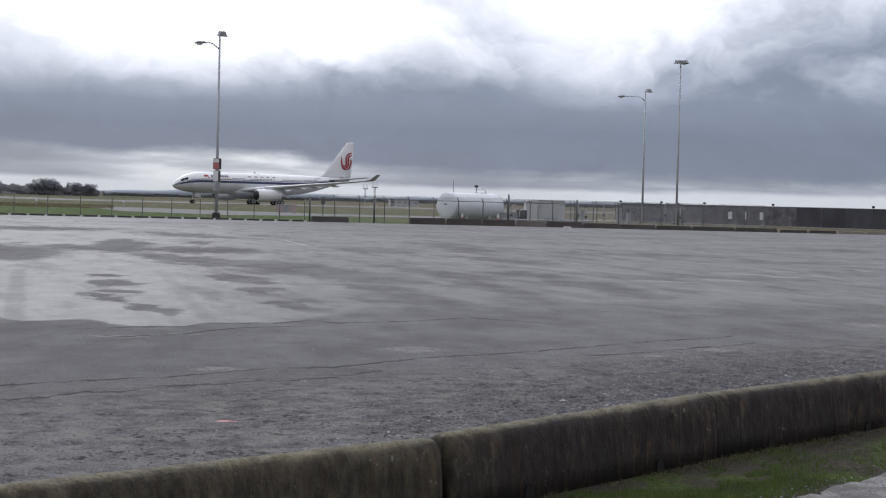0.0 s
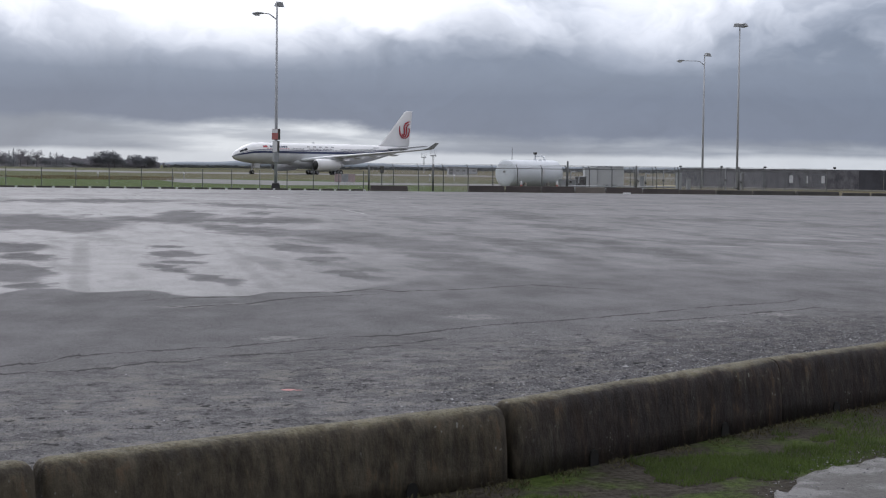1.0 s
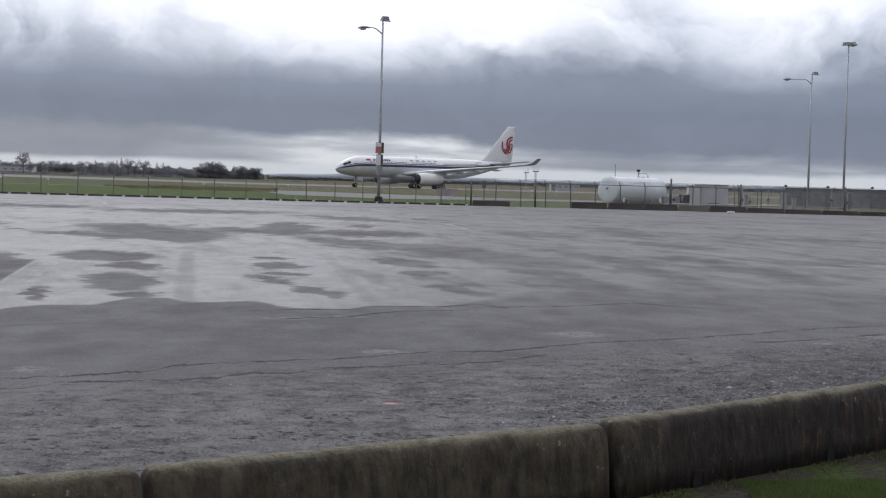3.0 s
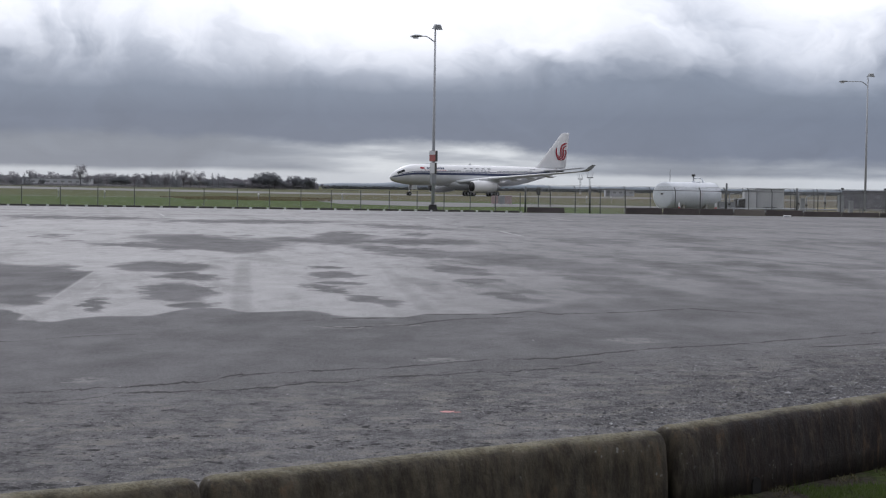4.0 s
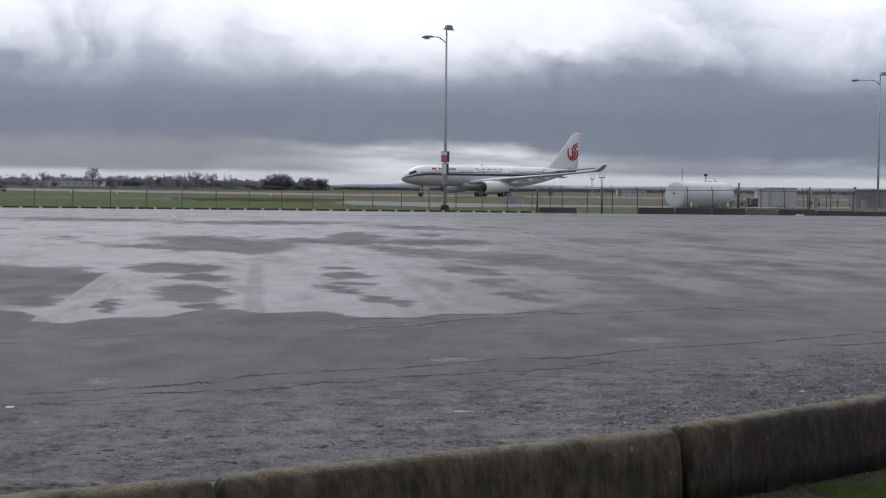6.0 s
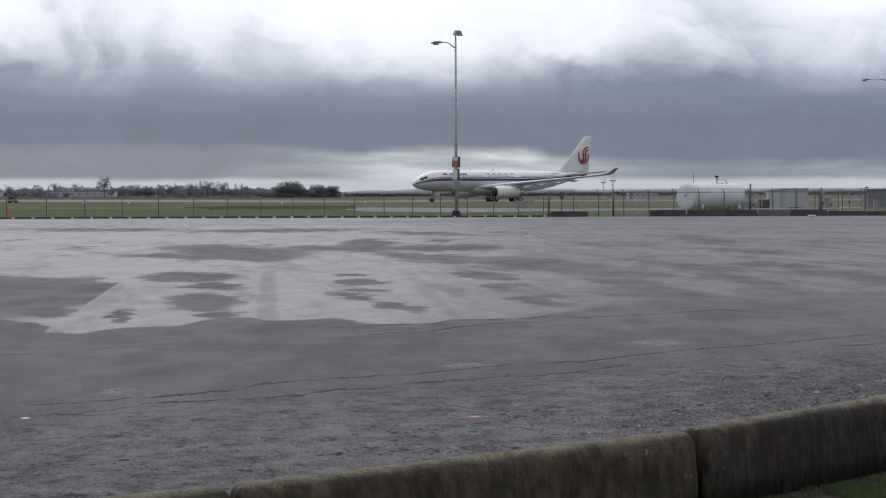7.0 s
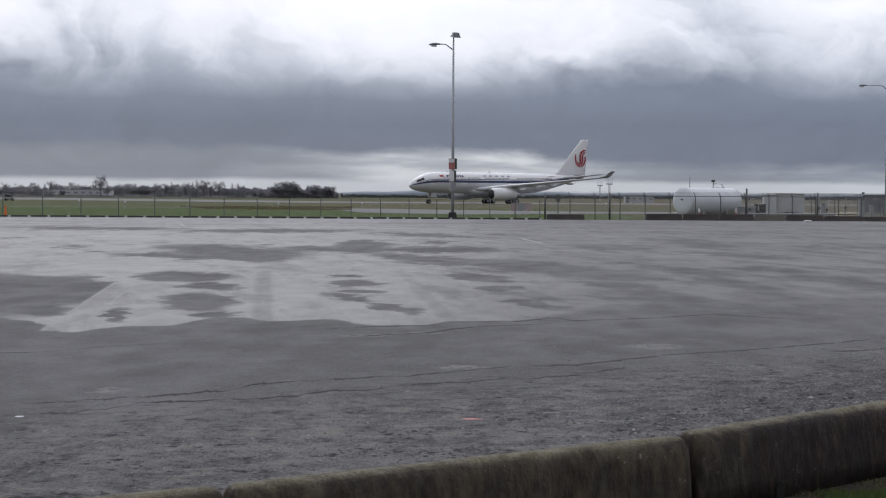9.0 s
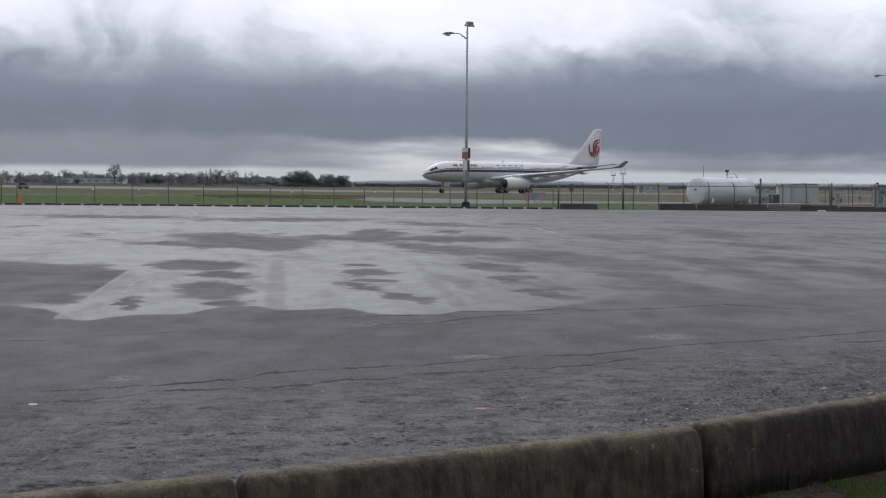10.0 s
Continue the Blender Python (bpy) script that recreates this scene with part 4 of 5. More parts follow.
        bmesh.ops.recalc_face_normals(bm, faces=bm.faces)
        part("emblem_ribbon", bm, M_RED, ob, "red curved ribbon emblem")

    ribbon([(55.3, 13.9), (55.25, 12.7), (55.5, 11.5), (56.1, 10.7), (57.0, 10.4)], 0.42)
    ribbon([(56.0, 11.7), (56.5, 11.15), (57.0, 11.6), (57.0, 12.6), (56.9, 13.6), (57.3, 14.5), (58.2, 15.0), (59.1, 15.15)], 0.42)
    ribbon([(56.5, 10.85), (57.3, 10.95), (57.8, 11.8), (57.75, 12.9), (57.8, 13.7), (58.2, 14.2), (59.0, 14.5)], 0.40)
    ribbon([(57.2, 10.4), (58.1, 10.8), (58.6, 11.7), (58.8, 12.5), (58.7, 13.1), (58.25, 13.2)], 0.36)
    for x, h in ((12.0, 0.35), (26.0, 0.45)):
        part("antenna", boxed(x, x + 0.5, -0.03, 0.03, 8.34, 8.36 + h, 0.0, 0.0), M_BELLY, ob)
    return ob


def shell_fairing():
    bm = bmesh.new()
    rings = []
    for x, r, z in ((17.0, 0.3, 3.4), (19.0, 1.9, 3.45), (22.0, 2.5, 3.3), (30.0, 2.55, 3.3), (34.0, 1.8, 3.5), (37.0, 0.4, 3.6)):
        rings.append([(x, 1.15 * r * math.cos(q), z + 0.62 * r * math.sin(q)) for q in (2 * math.pi * j / 24 for j in range(24))])
    return loft(bm, rings)


airliner()

# ---- lamp posts ----


def cobra_head(x, y, z):
    bm = bmesh.new()
    rings = []
    for dx, w, h, dz in ((0.0, 0.06, 0.05, 0.0), (-0.25, 0.16, 0.09, 0.02), (-0.6, 0.22, 0.12, 0.0), (-0.85, 0.15, 0.08, -0.03), (-0.95, 0.04, 0.03, -0.04)):
        rings.append([(x + dx, y + w * math.cos(q), z + dz + h * math.sin(q)) for q in (2 * math.pi * j / 12 for j in range(12))])
    return loft(bm, rings)


def flood_head(bm, x, y, z, turn, tilt):
    """A box floodlight with sloping back and a visor."""
    m = Matrix.Translation((x, y, z)) @ pose(0, 0, 0, tilt, 0, turn)
    b2 = bmesh.new()
    box(b2, -0.32, 0.32, -0.28, 0.28, -0.16, 0.18, 0.03, 0.1)
    box(b2, -0.35, 0.35, -0.32, 0.32, -0.20, -0.15, 0.01)
    bmesh.ops.transform(b2, matrix=m, verts=b2.verts)
    me = bpy.data.meshes.new("tmp")
    b2.to_mesh(me)
    b2.free()
    bm.from_mesh(me)
    bpy.data.meshes.remove(me)
    return bm


def lamp_post(x, y, tall, arm, top_heads, base_z, label):
    ob = thing("lamp_post", pose(x, y, base_z), label, "lamp post", "lot lamp posts")
    part("pole", tubed([(0, 0, 0.2), (0, 0, tall * 0.5), (0, 0, tall)], [0.135, 0.11, 0.07], 12), M_POLE, ob, "", True)
    part("base_plate", boxed(-0.3, 0.3, -0.3, 0.3, 0.0, 0.22, 0.03), M_KERB, ob)
    if arm:
        z = tall - 0.85
        bm = tubed([(0, 0, z), (-0.55, 0, z + 0.42), (-0.75, 0, z + 0.48), (arm + 0.9, 0, z + 0.48)], [0.05, 0.045, 0.04, 0.035], 8)
        part("arm", bm, M_STEEL, ob, "", True)
        part("lamp_head", cobra_head(arm + 0.95, 0, z + 0.48), M_GREYBOX, ob, "grey cobra lamp head", True)
        part("lens", boxed(arm + 0.2, arm + 0.62, -0.12, 0.12, z + 0.28, z + 0.39, 0.04), M_SIGNWHITE, ob, "pale lamp lens")
    part("bracket", tubed([(0, 0, tall - 0.05), (0, 0, tall + 0.3)], 0.05, 8), M_GREYBOX, ob)
    for dx, turn, tilt in top_heads:
        part("flood_light", flood_head(bmesh.new(), dx, 0, tall + 0.38, turn, tilt), M_GREYBOX, ob, "dark grey box floodlight")
    return ob


lamp = lamp_post(0.02, 132.0, 14.15, -1.95, ((0.18, 20, 12),), 0.0, "tall galvanised lamp post with sign boxes and black base")
part("base_shroud", boxed(-0.38, 0.38, -0.38, 0.38, -0.02, 0.52, 0.04, 0.1), M_BLACK, lamp, "black tapered base shroud")


def post_box(z0, z1, wide, front, side, label, turn=28):
    """A sign box round the pole, its corner towards the lot."""
    bm = boxed(-wide / 2, wide / 2, -0.16, 0.16, z0, z1, 0.015)
    bmesh.ops.transform(bm, matrix=pose(0, 0, 0, 0, 0, turn), verts=bm.verts)
    b = part("sign_box", bm, side, lamp, label)
    bm = boxed(-wide / 2 + 0.02, wide / 2 - 0.02, -0.178, -0.163, z0 + 0.02, z1 - 0.02)
    bmesh.ops.transform(bm, matrix=pose(0, 0, 0, 0, 0, turn), verts=bm.verts)
    part("sign_face", bm, front, b)
    return b


b = post_box(3.92, 4.77, 0.58, M_SIGNRED, M_KERB, "faded red and white sign box", -30)
bm = boxed(-0.26, 0.26, -0.192, -0.181, 4.45, 4.74)
bmesh.ops.transform(bm, matrix=pose(0, 0, 0, 0, 0, -30), verts=bm.verts)
part("sign_face", bm, M_SIGNWHITE, b, "white upper panel")
post_box(2.95, 3.83, 0.46, M_SIGNWHITE, M_KERB, "white and dark sign box", -30)
post_box(2.18, 2.92, 0.42, M_GREYBOX, M_GREYBOX, "grey control box")

lamp_post(48.57, 187.0, 14.9, -3.25, ((0.35, 15, 8),), -0.15, "tall galvanised lamp post standing before the screened fence")
lamp_post(50.65, 180.0, 17.7, 0, ((-0.35, -30, 10), (0.1, 0, 10), (0.5, 40, -14)), -0.15, "very tall lamp post with a cluster of floodlights")

# ---- wheel stops and low barriers along the far edge ----


def low_block(name, x0, x1, y, tall, deep, material, label, category, group):
    ob = put(name, boxed(-(x1 - x0) / 2, (x1 - x0) / 2, -deep / 2, deep / 2, 0.0, tall, 0.02, deep * 0.14), material, None, False, pose((x0 + x1) / 2, y, 0.0))
    return tagged(ob, label, category, group)


rng = random.Random(4)
x = -60.0
while x < 6.6:
    pitch = 1.2 - 0.0105 * x
    low_block("wheel_stop", x, x + pitch - 0.26, 130.0 + rng.uniform(-0.05, 0.05), 0.14, 0.2, M_KERB, "dark weathered concrete wheel stop on the lot edge", "wheel stop", "wheel stops")
    g = put("stop_gap_kerb", boxed(-0.085, 0.085, -0.10, 0.09, 0, 0.12, 0.015), M_BOX, None, False, pose(x + pitch - 0.13, 130.0, 0.0))
    tagged(g, "pale concrete spacer between wheel stops", "kerb", "wheel stop spacers")
    x += pitch
for x0, x1, tall, mat in ((7.4, 10.4, 0.42, M_EDGE), (15.2, 18.1, 0.5, M_EDGE), (18.15, 21.0, 0.5, M_EDGE), (21.05, 23.7, 0.5, M_EDGE), (23.75, 26.2, 0.46, M_PALEEDGE),
                          (26.25, 29.2, 0.46, M_EDGE), (29.25, 32.2, 0.40, M_EDGE), (32.25, 35.2, 0.36, M_EDGE), (35.25, 38.2, 0.34, M_KERB), (38.25, 41.8, 0.33, M_KERB), (41.85, 45.4, 0.32, M_KERB)):
    low_block("edge_barrier", x0, x1, 131.2, tall, 0.45, mat, "low dark stained concrete block before the compound fence", "barrier", "edge barriers")
x = 45.6
while x < 64:
    low_block("edge_kerb", x, x + 2.3, 131.0, 0.24, 0.3, M_KERBLIGHT if int(x) % 3 else M_KERB, "pale worn kerb block on the lot edge", "kerb", "edge kerbs")
    x += 2.45

# ---- fences ----


def fence(name, runs, tall, arms, label, fabric=True, sink=0.0, spread=0.0):
    """A chain-link fence; each run is (x0, y0, x1, y1, bays)."""
    x0, y0 = runs[0][:2]
    ob = thing(name, pose(x0, y0, -sink), label, "fence")
    pm = bpy.data.meshes.new("post")
    bm = tubed([(0, 0, -0.05), (0, 0, tall)], 0.042 if arms else 0.040, 7)
    bm.to_mesh(pm)
    bm.free()
    pm.materials.append(M_POSTSTEEL)
    am = bpy.data.meshes.new("barb_arm")
    bm = tubed([(0, 0, tall - 0.02), (-0.16, -0.12, tall + 0.30)], [0.04, 0.028], 6)
    bm.to_mesh(am)
    bm.free()
    am.materials.append(M_POSTSTEEL)
    for xa, ya, xb, yb, bays in runs:
        xa, ya, xb, yb = xa - x0, ya - y0, xb - x0, yb - y0
        stops, k = [], 1.0
        while k > 0.01:
            stops.append(k)
            k -= (1 + spread * (1 - k)) / bays
        for k in stops:
            px, py = xa + (xb - xa) * k, ya + (yb - ya) * k
            p = new("post", pm)
            p.parent = ob
            p.matrix_basis = pose(px, py, 0)
            if arms:
                q = new("barb_arm", am)
                q.parent = p
        part("rail", tubed([(xa, ya, tall), (xb, yb, tall)], 0.028 if arms else 0.014, 6), M_POSTSTEEL, ob)
        if arms:
            for k in (0.35, 0.68, 1.0):
                part("barbed_wire", tubed([(xa - 0.16 * k, ya - 0.12 * k, tall + 0.29 * k), (xb - 0.16 * k, yb - 0.12 * k, tall + 0.29 * k)], 0.008, 4), M_POSTSTEEL, ob)
        if fabric:
            bm = bmesh.new()
            length = math.hypot(xb - xa, yb - ya)
            ux, uy = (xb - xa) / length, (yb - ya) / length
            step, s = (0.15 if arms else 0.24), -tall
            thick = 1.0 if arms else 0.35
            while s < length:
                for up in (1, -1):
                    a, b = max(0, s), min(length, s + tall)
                    za, zb = (a - s), (b - s)
                    if up < 0:
                        za, zb = tall - za, tall - zb
                    if b - a > 0.05:
                        vs = [bm.verts.new((xa + ux * q + o * uy, ya + uy * q - o * ux, z + dz)) for q, z in ((a, za), (b, zb)) for o, dz in ((0, 0.0045 * thick), (0.004 * thick, -0.0045 * thick), (-0.004 * thick, -0.0045 * thick))]
                        for f in ((0, 1, 4, 3), (1, 2, 5, 4), (2, 0, 3, 5)):
                            bm.faces.new([vs[c] for c in f])
                s += step
            tagged(part("chain_link", bm, M_STEEL, ob, "fine galvanised chain-link mesh"), kind="stuff")
    return ob


fence("chain_link_fence", [(-80.0, 141.0, 7.4, 141.0, 42)], 1.55, False, "low galvanised chain-link fence along the airfield grass", True, 0.04, 1.28)
fence("compound_fence", [(7.4, 133.2, 23.4, 133.2, 8), (23.4, 133.2, 47.0, 139.0, 12)], 1.92, True, "chain-link compound fence topped with barbed wire arms", True, 0.03)
fence("rear_fence", [(24.0, 152.0, 47.0, 158.0, 10)], 1.95, True, "rear chain-link fence of the compound with barbed wire", True, 0.05)
for x, y, h in ((7.4, 133.0, 2.0), (12.55, 133.0, 2.1), (23.45, 133.0, 2.5), (29.4, 134.4, 2.2), (38.6, 136.6, 2.2)):
    tagged(put("fence_post", tubed([(0, 0, -0.04), (0, 0, h), (0, 0, h + 0.05)], [0.075, 0.075, 0.03], 10), M_POSTSTEEL, None, True, pose(x, y, 0)), "stout dark steel fence post by the compound", "post", "stout fence posts")

# Screened fence on the right.


def screened_fence():
    ax, ay, bx, by = 46.7, 190.0, 78.0, 143.0
    length = math.hypot(bx - ax, by - ay)
    m = Matrix.Translation((ax, ay, -0.15)) @ pose(0, 0, 0, 0, 0, math.degrees(math.atan2(by - ay, bx - ax)))
    ob = thing("screened_fence", m, "long fence covered in dark grey windscreen fabric", "fence")
    n = 18
    for i in range(n):
        x0, x1 = length * i / n, length * (i + 1) / n
        mat = M_SCREENPALE if i < 8 else M_SCREEN
        bm = bmesh.new()
        k = 8
        top = [2.28 + 0.03 * noise.noise((i * 1.7, j * 0.4, 2)) for j in range(k + 1)]
        ring = []
        for j in range(k + 1):
            x = x0 + 0.02 + (x1 - x0 - 0.04) * j / k
            w = 0.05 * noise.noise((x * 1.1, 3.3, i))
            ring.append([(x, w - 0.012, 0.26), (x, w * 1.4 - 0.012, 1.2), (x, w - 0.012, top[j]), (x, w + 0.012, top[j]), (x, w * 1.4 + 0.012, 1.2), (x, w + 0.012, 0.26)])
        loft(bm, ring)
        bmesh.ops.recalc_face_normals(bm, faces=bm.faces)
        part("screen_panel", bm, mat, ob, "faded grey fabric panel" if i < 8 else "dark grey fabric panel")
        part("post", tubed([(x0, 0.06, 0), (x0, 0.06, 2.34)], 0.045, 8), M_POSTSTEEL, ob)
        if i in (0, 2, 4, 7, 11, 15):
            part("post_cap", boxed(x0 - 0.12, x0 + 0.12, -0.06, 0.18, 2.40, 2.60, 0.04), M_BLACK, ob, "small dark lamp on the fence top")
            part("cap_stem", tubed([(x0, 0.06, 2.3), (x0, 0.06, 2.42)], 0.02, 6), M_BLACK, ob)
    part("rail", tubed([(0, 0.06, 2.3), (length, 0.06, 2.3)], 0.035, 6), M_POSTSTEEL, ob)
    part("foot_kerb", boxed(0.0, length, -0.35, 0.3, -0.05, 0.25, 0.03), M_KERBLIGHT, ob, "pale concrete footing")
    for x, w in ((16.1, 0.5), (18.3, 0.28), (20.4, 0.42)):
        part("notice", boxed(x, x + w, -0.14, -0.11, 0.85, 1.65), M_BOX, ob, "blank white notice board")


screened_fence()
tagged(put("plastic_bag", boxed(-0.28, 0.28, -0.16, 0.16, 0, 0.12, 0.05), M_SIGNWHITE, None, True, pose(27.2, 127.6, 0.0, 0, 0, 12)), "crumpled white plastic bag lying on asphalt", "litter")

# ---- fuel tank compound ----


def fuel_tank():
    ob = thing("fuel_tank", pose(21.1, 137.9, 0.0, 0, 0, 42), "white horizontal steel fuel tank on concrete saddles", "tank")
    r, half, zc = 1.1, 3.1, 1.5
    rings = []
    for x, k in ((-half - 0.16, 0.05), (-half - 0.15, 0.55), (-half - 0.10, 0.86), (-half - 0.02, 0.985), (-half + 0.05, 1.0), (half - 0.05, 1.0), (half + 0.02, 0.985), (half + 0.1, 0.86), (half + 0.16, 0.05)):
        rings.append([(x, r * k * math.cos(q), zc + r * k * math.sin(q)) for q in (2 * math.pi * j / 40 for j in range(40))])
    part("shell", loft(bmesh.new(), rings), M_TANK, ob, "white painted steel shell", True)
    for x in (-half + 0.05, -0.4, half - 0.05):
        rings = [[(x + d, (r + 0.012) * math.cos(q), zc + (r + 0.012) * math.sin(q)) for q in (2 * math.pi * j / 40 for j in range(40))] for d in (-0.03, 0.03)]
        part("weld_band", loft(bmesh.new(), rings, False), M_TANK, ob)
    for x in (-1.5, 1.5):
        part("saddle", boxed(x - 0.2, x + 0.2, -0.9, 0.9, 0.0, 0.75, 0.03, 0.06), M_KERBLIGHT, ob, "concrete saddle")
    part("vent_pipe", tubed([(-2.3, 0, 2.5), (-2.3, 0, 3.6)], 0.03, 8), M_STEEL, ob)
    for x, h, w in ((0.7, 0.10, 0.14), (1.3, 0.06, 0.2), (2.0, 0.08, 0.12)):
        part("hatch", tubed([(x, 0, 2.55), (x, 0, 2.6 + h), (x, 0, 2.62 + h)], [w, w, w * 0.5], 10), M_TANK, ob)
    part("riser", tubed([(0.7, 0, 2.6), (0.7, 0, 3.12)], 0.05, 8), M_STEEL, ob)
    part("relief_valve", boxed(0.58, 0.82, -0.12, 0.12, 3.08, 3.26, 0.03), M_KERB, ob, "dark relief valve")
    part("vent_arm", tubed([(0.7, 0, 2.92), (1.5, 0, 2.98), (1.9, 0, 2.86), (1.9, 0, 2.6)], 0.045, 8), M_TANK, ob, "white vent arm", True)
    part("placard", boxed(0.35, 0.65, -r - 0.02, -r + 0.02, 1.45, 1.75), M_SIGNWHITE, ob, "small pale placard")
    part("decal", boxed(-half - 0.19, -half - 0.165, -0.12, 0.12, 1.55, 1.68), M_KERB, ob, "small dark placard")
    return ob


fuel_tank()
for x in (19.6, 22.5):
    ob = thing("marker_bollard", pose(x, 132.4, 0.0), "white marker bollard with a red band by the tank", "bollard", "tank bollards")
    part("body", tubed([(0, 0, 0), (0, 0, 0.8), (0, 0, 0.95)], [0.09, 0.08, 0.02], 10), M_SIGNWHITE, ob)
    part("band", tubed([(0, 0, 0.45), (0, 0, 0.62)], 0.095, 10), M_SIGNRED, ob, "red band")


def trailer():
    ob = thing("box_trailer", pose(27.25, 140.0, 0.0), "dull white utility box trailer behind the fence", "trailer")
    part("body", boxed(0, 2.3, 0, 3.4, 0.45, 2.12, 0.04), M_BOX, ob)
    for i in range(7):
        part("rib", boxed(0.15 + i * 0.31, 0.19 + i * 0.31, -0.025, 0.0, 0.5, 2.06), M_BOX, ob)
    part("door", boxed(1.45, 2.2, -0.045, -0.005, 0.55, 2.0, 0.01), M_BOX, ob)
    part("roof", boxed(-0.04, 2.34, -0.04, 3.44, 2.12, 2.17, 0.01), M_GREYBOX, ob)
    for x in (0.85, 1.35):
        bm = bmesh.new()
        loft(bm, [[(x + 0.28 * k * math.cos(q), y, 0.28 + 0.28 * k * math.sin(q)) for q in (2 * math.pi * j / 16 for j in range(16))] for y, k in ((-0.16, 0.9), (-0.12, 1), (0.05, 1), (0.09, 0.9))])
        w = part("wheel", bm, M_TYRE, ob)
        part("mudguard", boxed(x - 0.32, x + 0.32, -0.17, 0.1, 0.57, 0.6, 0.01), M_BLACK, w)
    part("drawbar", boxed(-1.0, 0.0, 1.5, 1.62, 0.42, 0.52), M_KERB, ob)


trailer()


def cabinet(name, x, y, w, d, h, mat, label, category, group="", z=0.0):
    ob = thing(name, pose(x, y, z), label, category, group)
    part("body", boxed(0, w, 0, d, 0.06, h, 0.02), mat, ob)
    part("plinth", boxed(-0.03, w + 0.03, -0.03, d + 0.03, 0, 0.07), M_KERB, ob)
    n = max(1, round(w / 0.8))
    for i in range(n):
        part("door", boxed(w * i / n + 0.04, w * (i + 1) / n - 0.04, -0.02, 0.01, 0.15, h - 0.1, 0.006), mat, ob)
    part("cap", boxed(-0.04, w + 0.04, -0.04, d + 0.04, h, h + 0.05, 0.01), M_GREYBOX, ob)
    return ob


cabinet("utility_cabinet", 26.1, 139.5, 1.0, 1.0, 1.98, M_BOX, "tall white electrical cabinet beside the trailer", "cabinet")
cabinet("pump_cabinet", 23.6, 137.0, 1.3, 0.9, 1.0, M_GREYBOX, "low grey pump cabinet with pipework", "cabinet")
cabinet("pump_cabinet", 25.05, 137.6, 0.8, 0.8, 1.25, M_KERB, "dark grey pump cabinet beside the tank", "cabinet")
for x, w, h in ((33.2, 0.35, 1.3), (36.6, 0.45, 1.6), (37.6, 0.3, 1.1)):
    cabinet("equipment_box", x, 150.0, w, 0.5, h, M_GREYBOX, "narrow grey equipment box in the compound", "cabinet", "equipment boxes")
ob = thing("sand_pile_cover", pose(36.0, 152.0, -0.05), "pale yellow covered pallet in the compound", "pallet")
part("cover", boxed(-1.1, 1.1, -0.5, 0.5, 0.12, 0.55, 0.12, 0.15), M_YELLOW, ob)
part("pallet", boxed(-1.2, 1.2, -0.6, 0.6, 0.0, 0.14, 0.01), M_BARK, ob)
ob = thing("marker_cone", pose(-36.1, 134.5, -0.03), "slim orange traffic cone on the grass edge", "cone")
part("base", boxed(-0.2, 0.2, -0.2, 0.2, 0, 0.05, 0.01), M_BLACK, ob)
part("cone", tubed([(0, 0, 0.04), (0, 0, 0.85), (0, 0, 0.92)], [0.14, 0.06, 0.03], 14), M_ORANGE, ob)

# ---- airfield details ----


def airfield_sign(x, y, n, label):
    ob = thing("airfield_sign", pose(x, y, field_z(y)), label, "sign")
    for i in range(n):
        part("panel", boxed(i * 0.74, i * 0.74 + 0.72, -0.06, 0.06, 0.30, 1.15, 0.02), M_GREYBOX if i == 1 else M_PINK, ob, "faded panel")
        part("leg", tubed([(i * 0.74 + 0.36, 0, 0), (i * 0.74 + 0.36, 0, 0.35)], 0.04, 6), M_STEEL, ob)


airfield_sign(6.25, 178.0, 3, "low faded red and white airfield guidance sign")
for x, y, h, w in ((11.1, 175.0, 2.05, 0.42), (-39.6, 141.8, 2.35, 0.55)):
    ob = thing("sign_post", pose(x, y, field_z(y)), "small sign plate on a thin post in the grass", "sign post", "small sign posts")
    part("pole", tubed([(0, 0, 0), (0, 0, h - 0.2)], 0.06, 8), M_POSTSTEEL, ob)
    part("plate", boxed(-w / 2, w / 2, -0.04, 0.04, h - 0.75, h, 0.02), M_PINK if x < 0 else M_KERB, ob)
for x, y, h in ((-52.0, 232.0, 0.9), (-44.0, 224.0, 0.8), (-24.0, 230.0, 0.7), (-13.0, 240.0, 0.8), (24.0, 260.0, 0.9), (30.0, 280.0, 0.9)):
    ob = thing("edge_light", pose(x, y, field_z(y)), "small white marker light standing in grass", "marker", "field marker lights")
    part("stem", tubed([(0, 0, 0), (0, 0, h)], 0.05, 6), M_STEEL, ob)
    part("cap", tubed([(0, 0, h), (0, 0, h + 0.16), (0, 0, h + 0.22)], [0.14, 0.14, 0.05], 8), M_SIGNWHITE, ob)


def antenna_mast(x, y, tall):
    ob = thing("antenna_mast", pose(x, y, field_z(y)), "slim lattice antenna mast with forked top", "mast", "antenna masts")
    for dx, dy in ((-0.3, -0.2), (0.3, -0.2), (0, 0.35)):
        part("leg", tubed([(dx, dy, 0), (dx, dy, tall * 0.75)], 0.06, 5), M_STEEL, ob)
    for i in range(8):
        z = tall * 0.72 * i / 8
        part("brace", tubed([(-0.3, -0.2, z), (0.3, -0.2, z + tall * 0.09)], 0.03, 4), M_STEEL, ob)
    part("platform", boxed(-1.1, 1.1, -0.5, 0.5, tall * 0.74, tall * 0.78, 0.02), M_GREYBOX, ob)
    for dx in (-1.0, -0.4, 0.4, 1.0):
        part("aerial", tubed([(dx * 0.8, 0, tall * 0.78), (dx * 1.2, 0, tall)], 0.06, 5), M_STEEL, ob)


antenna_mast(56.5, 600.0, 8.6)
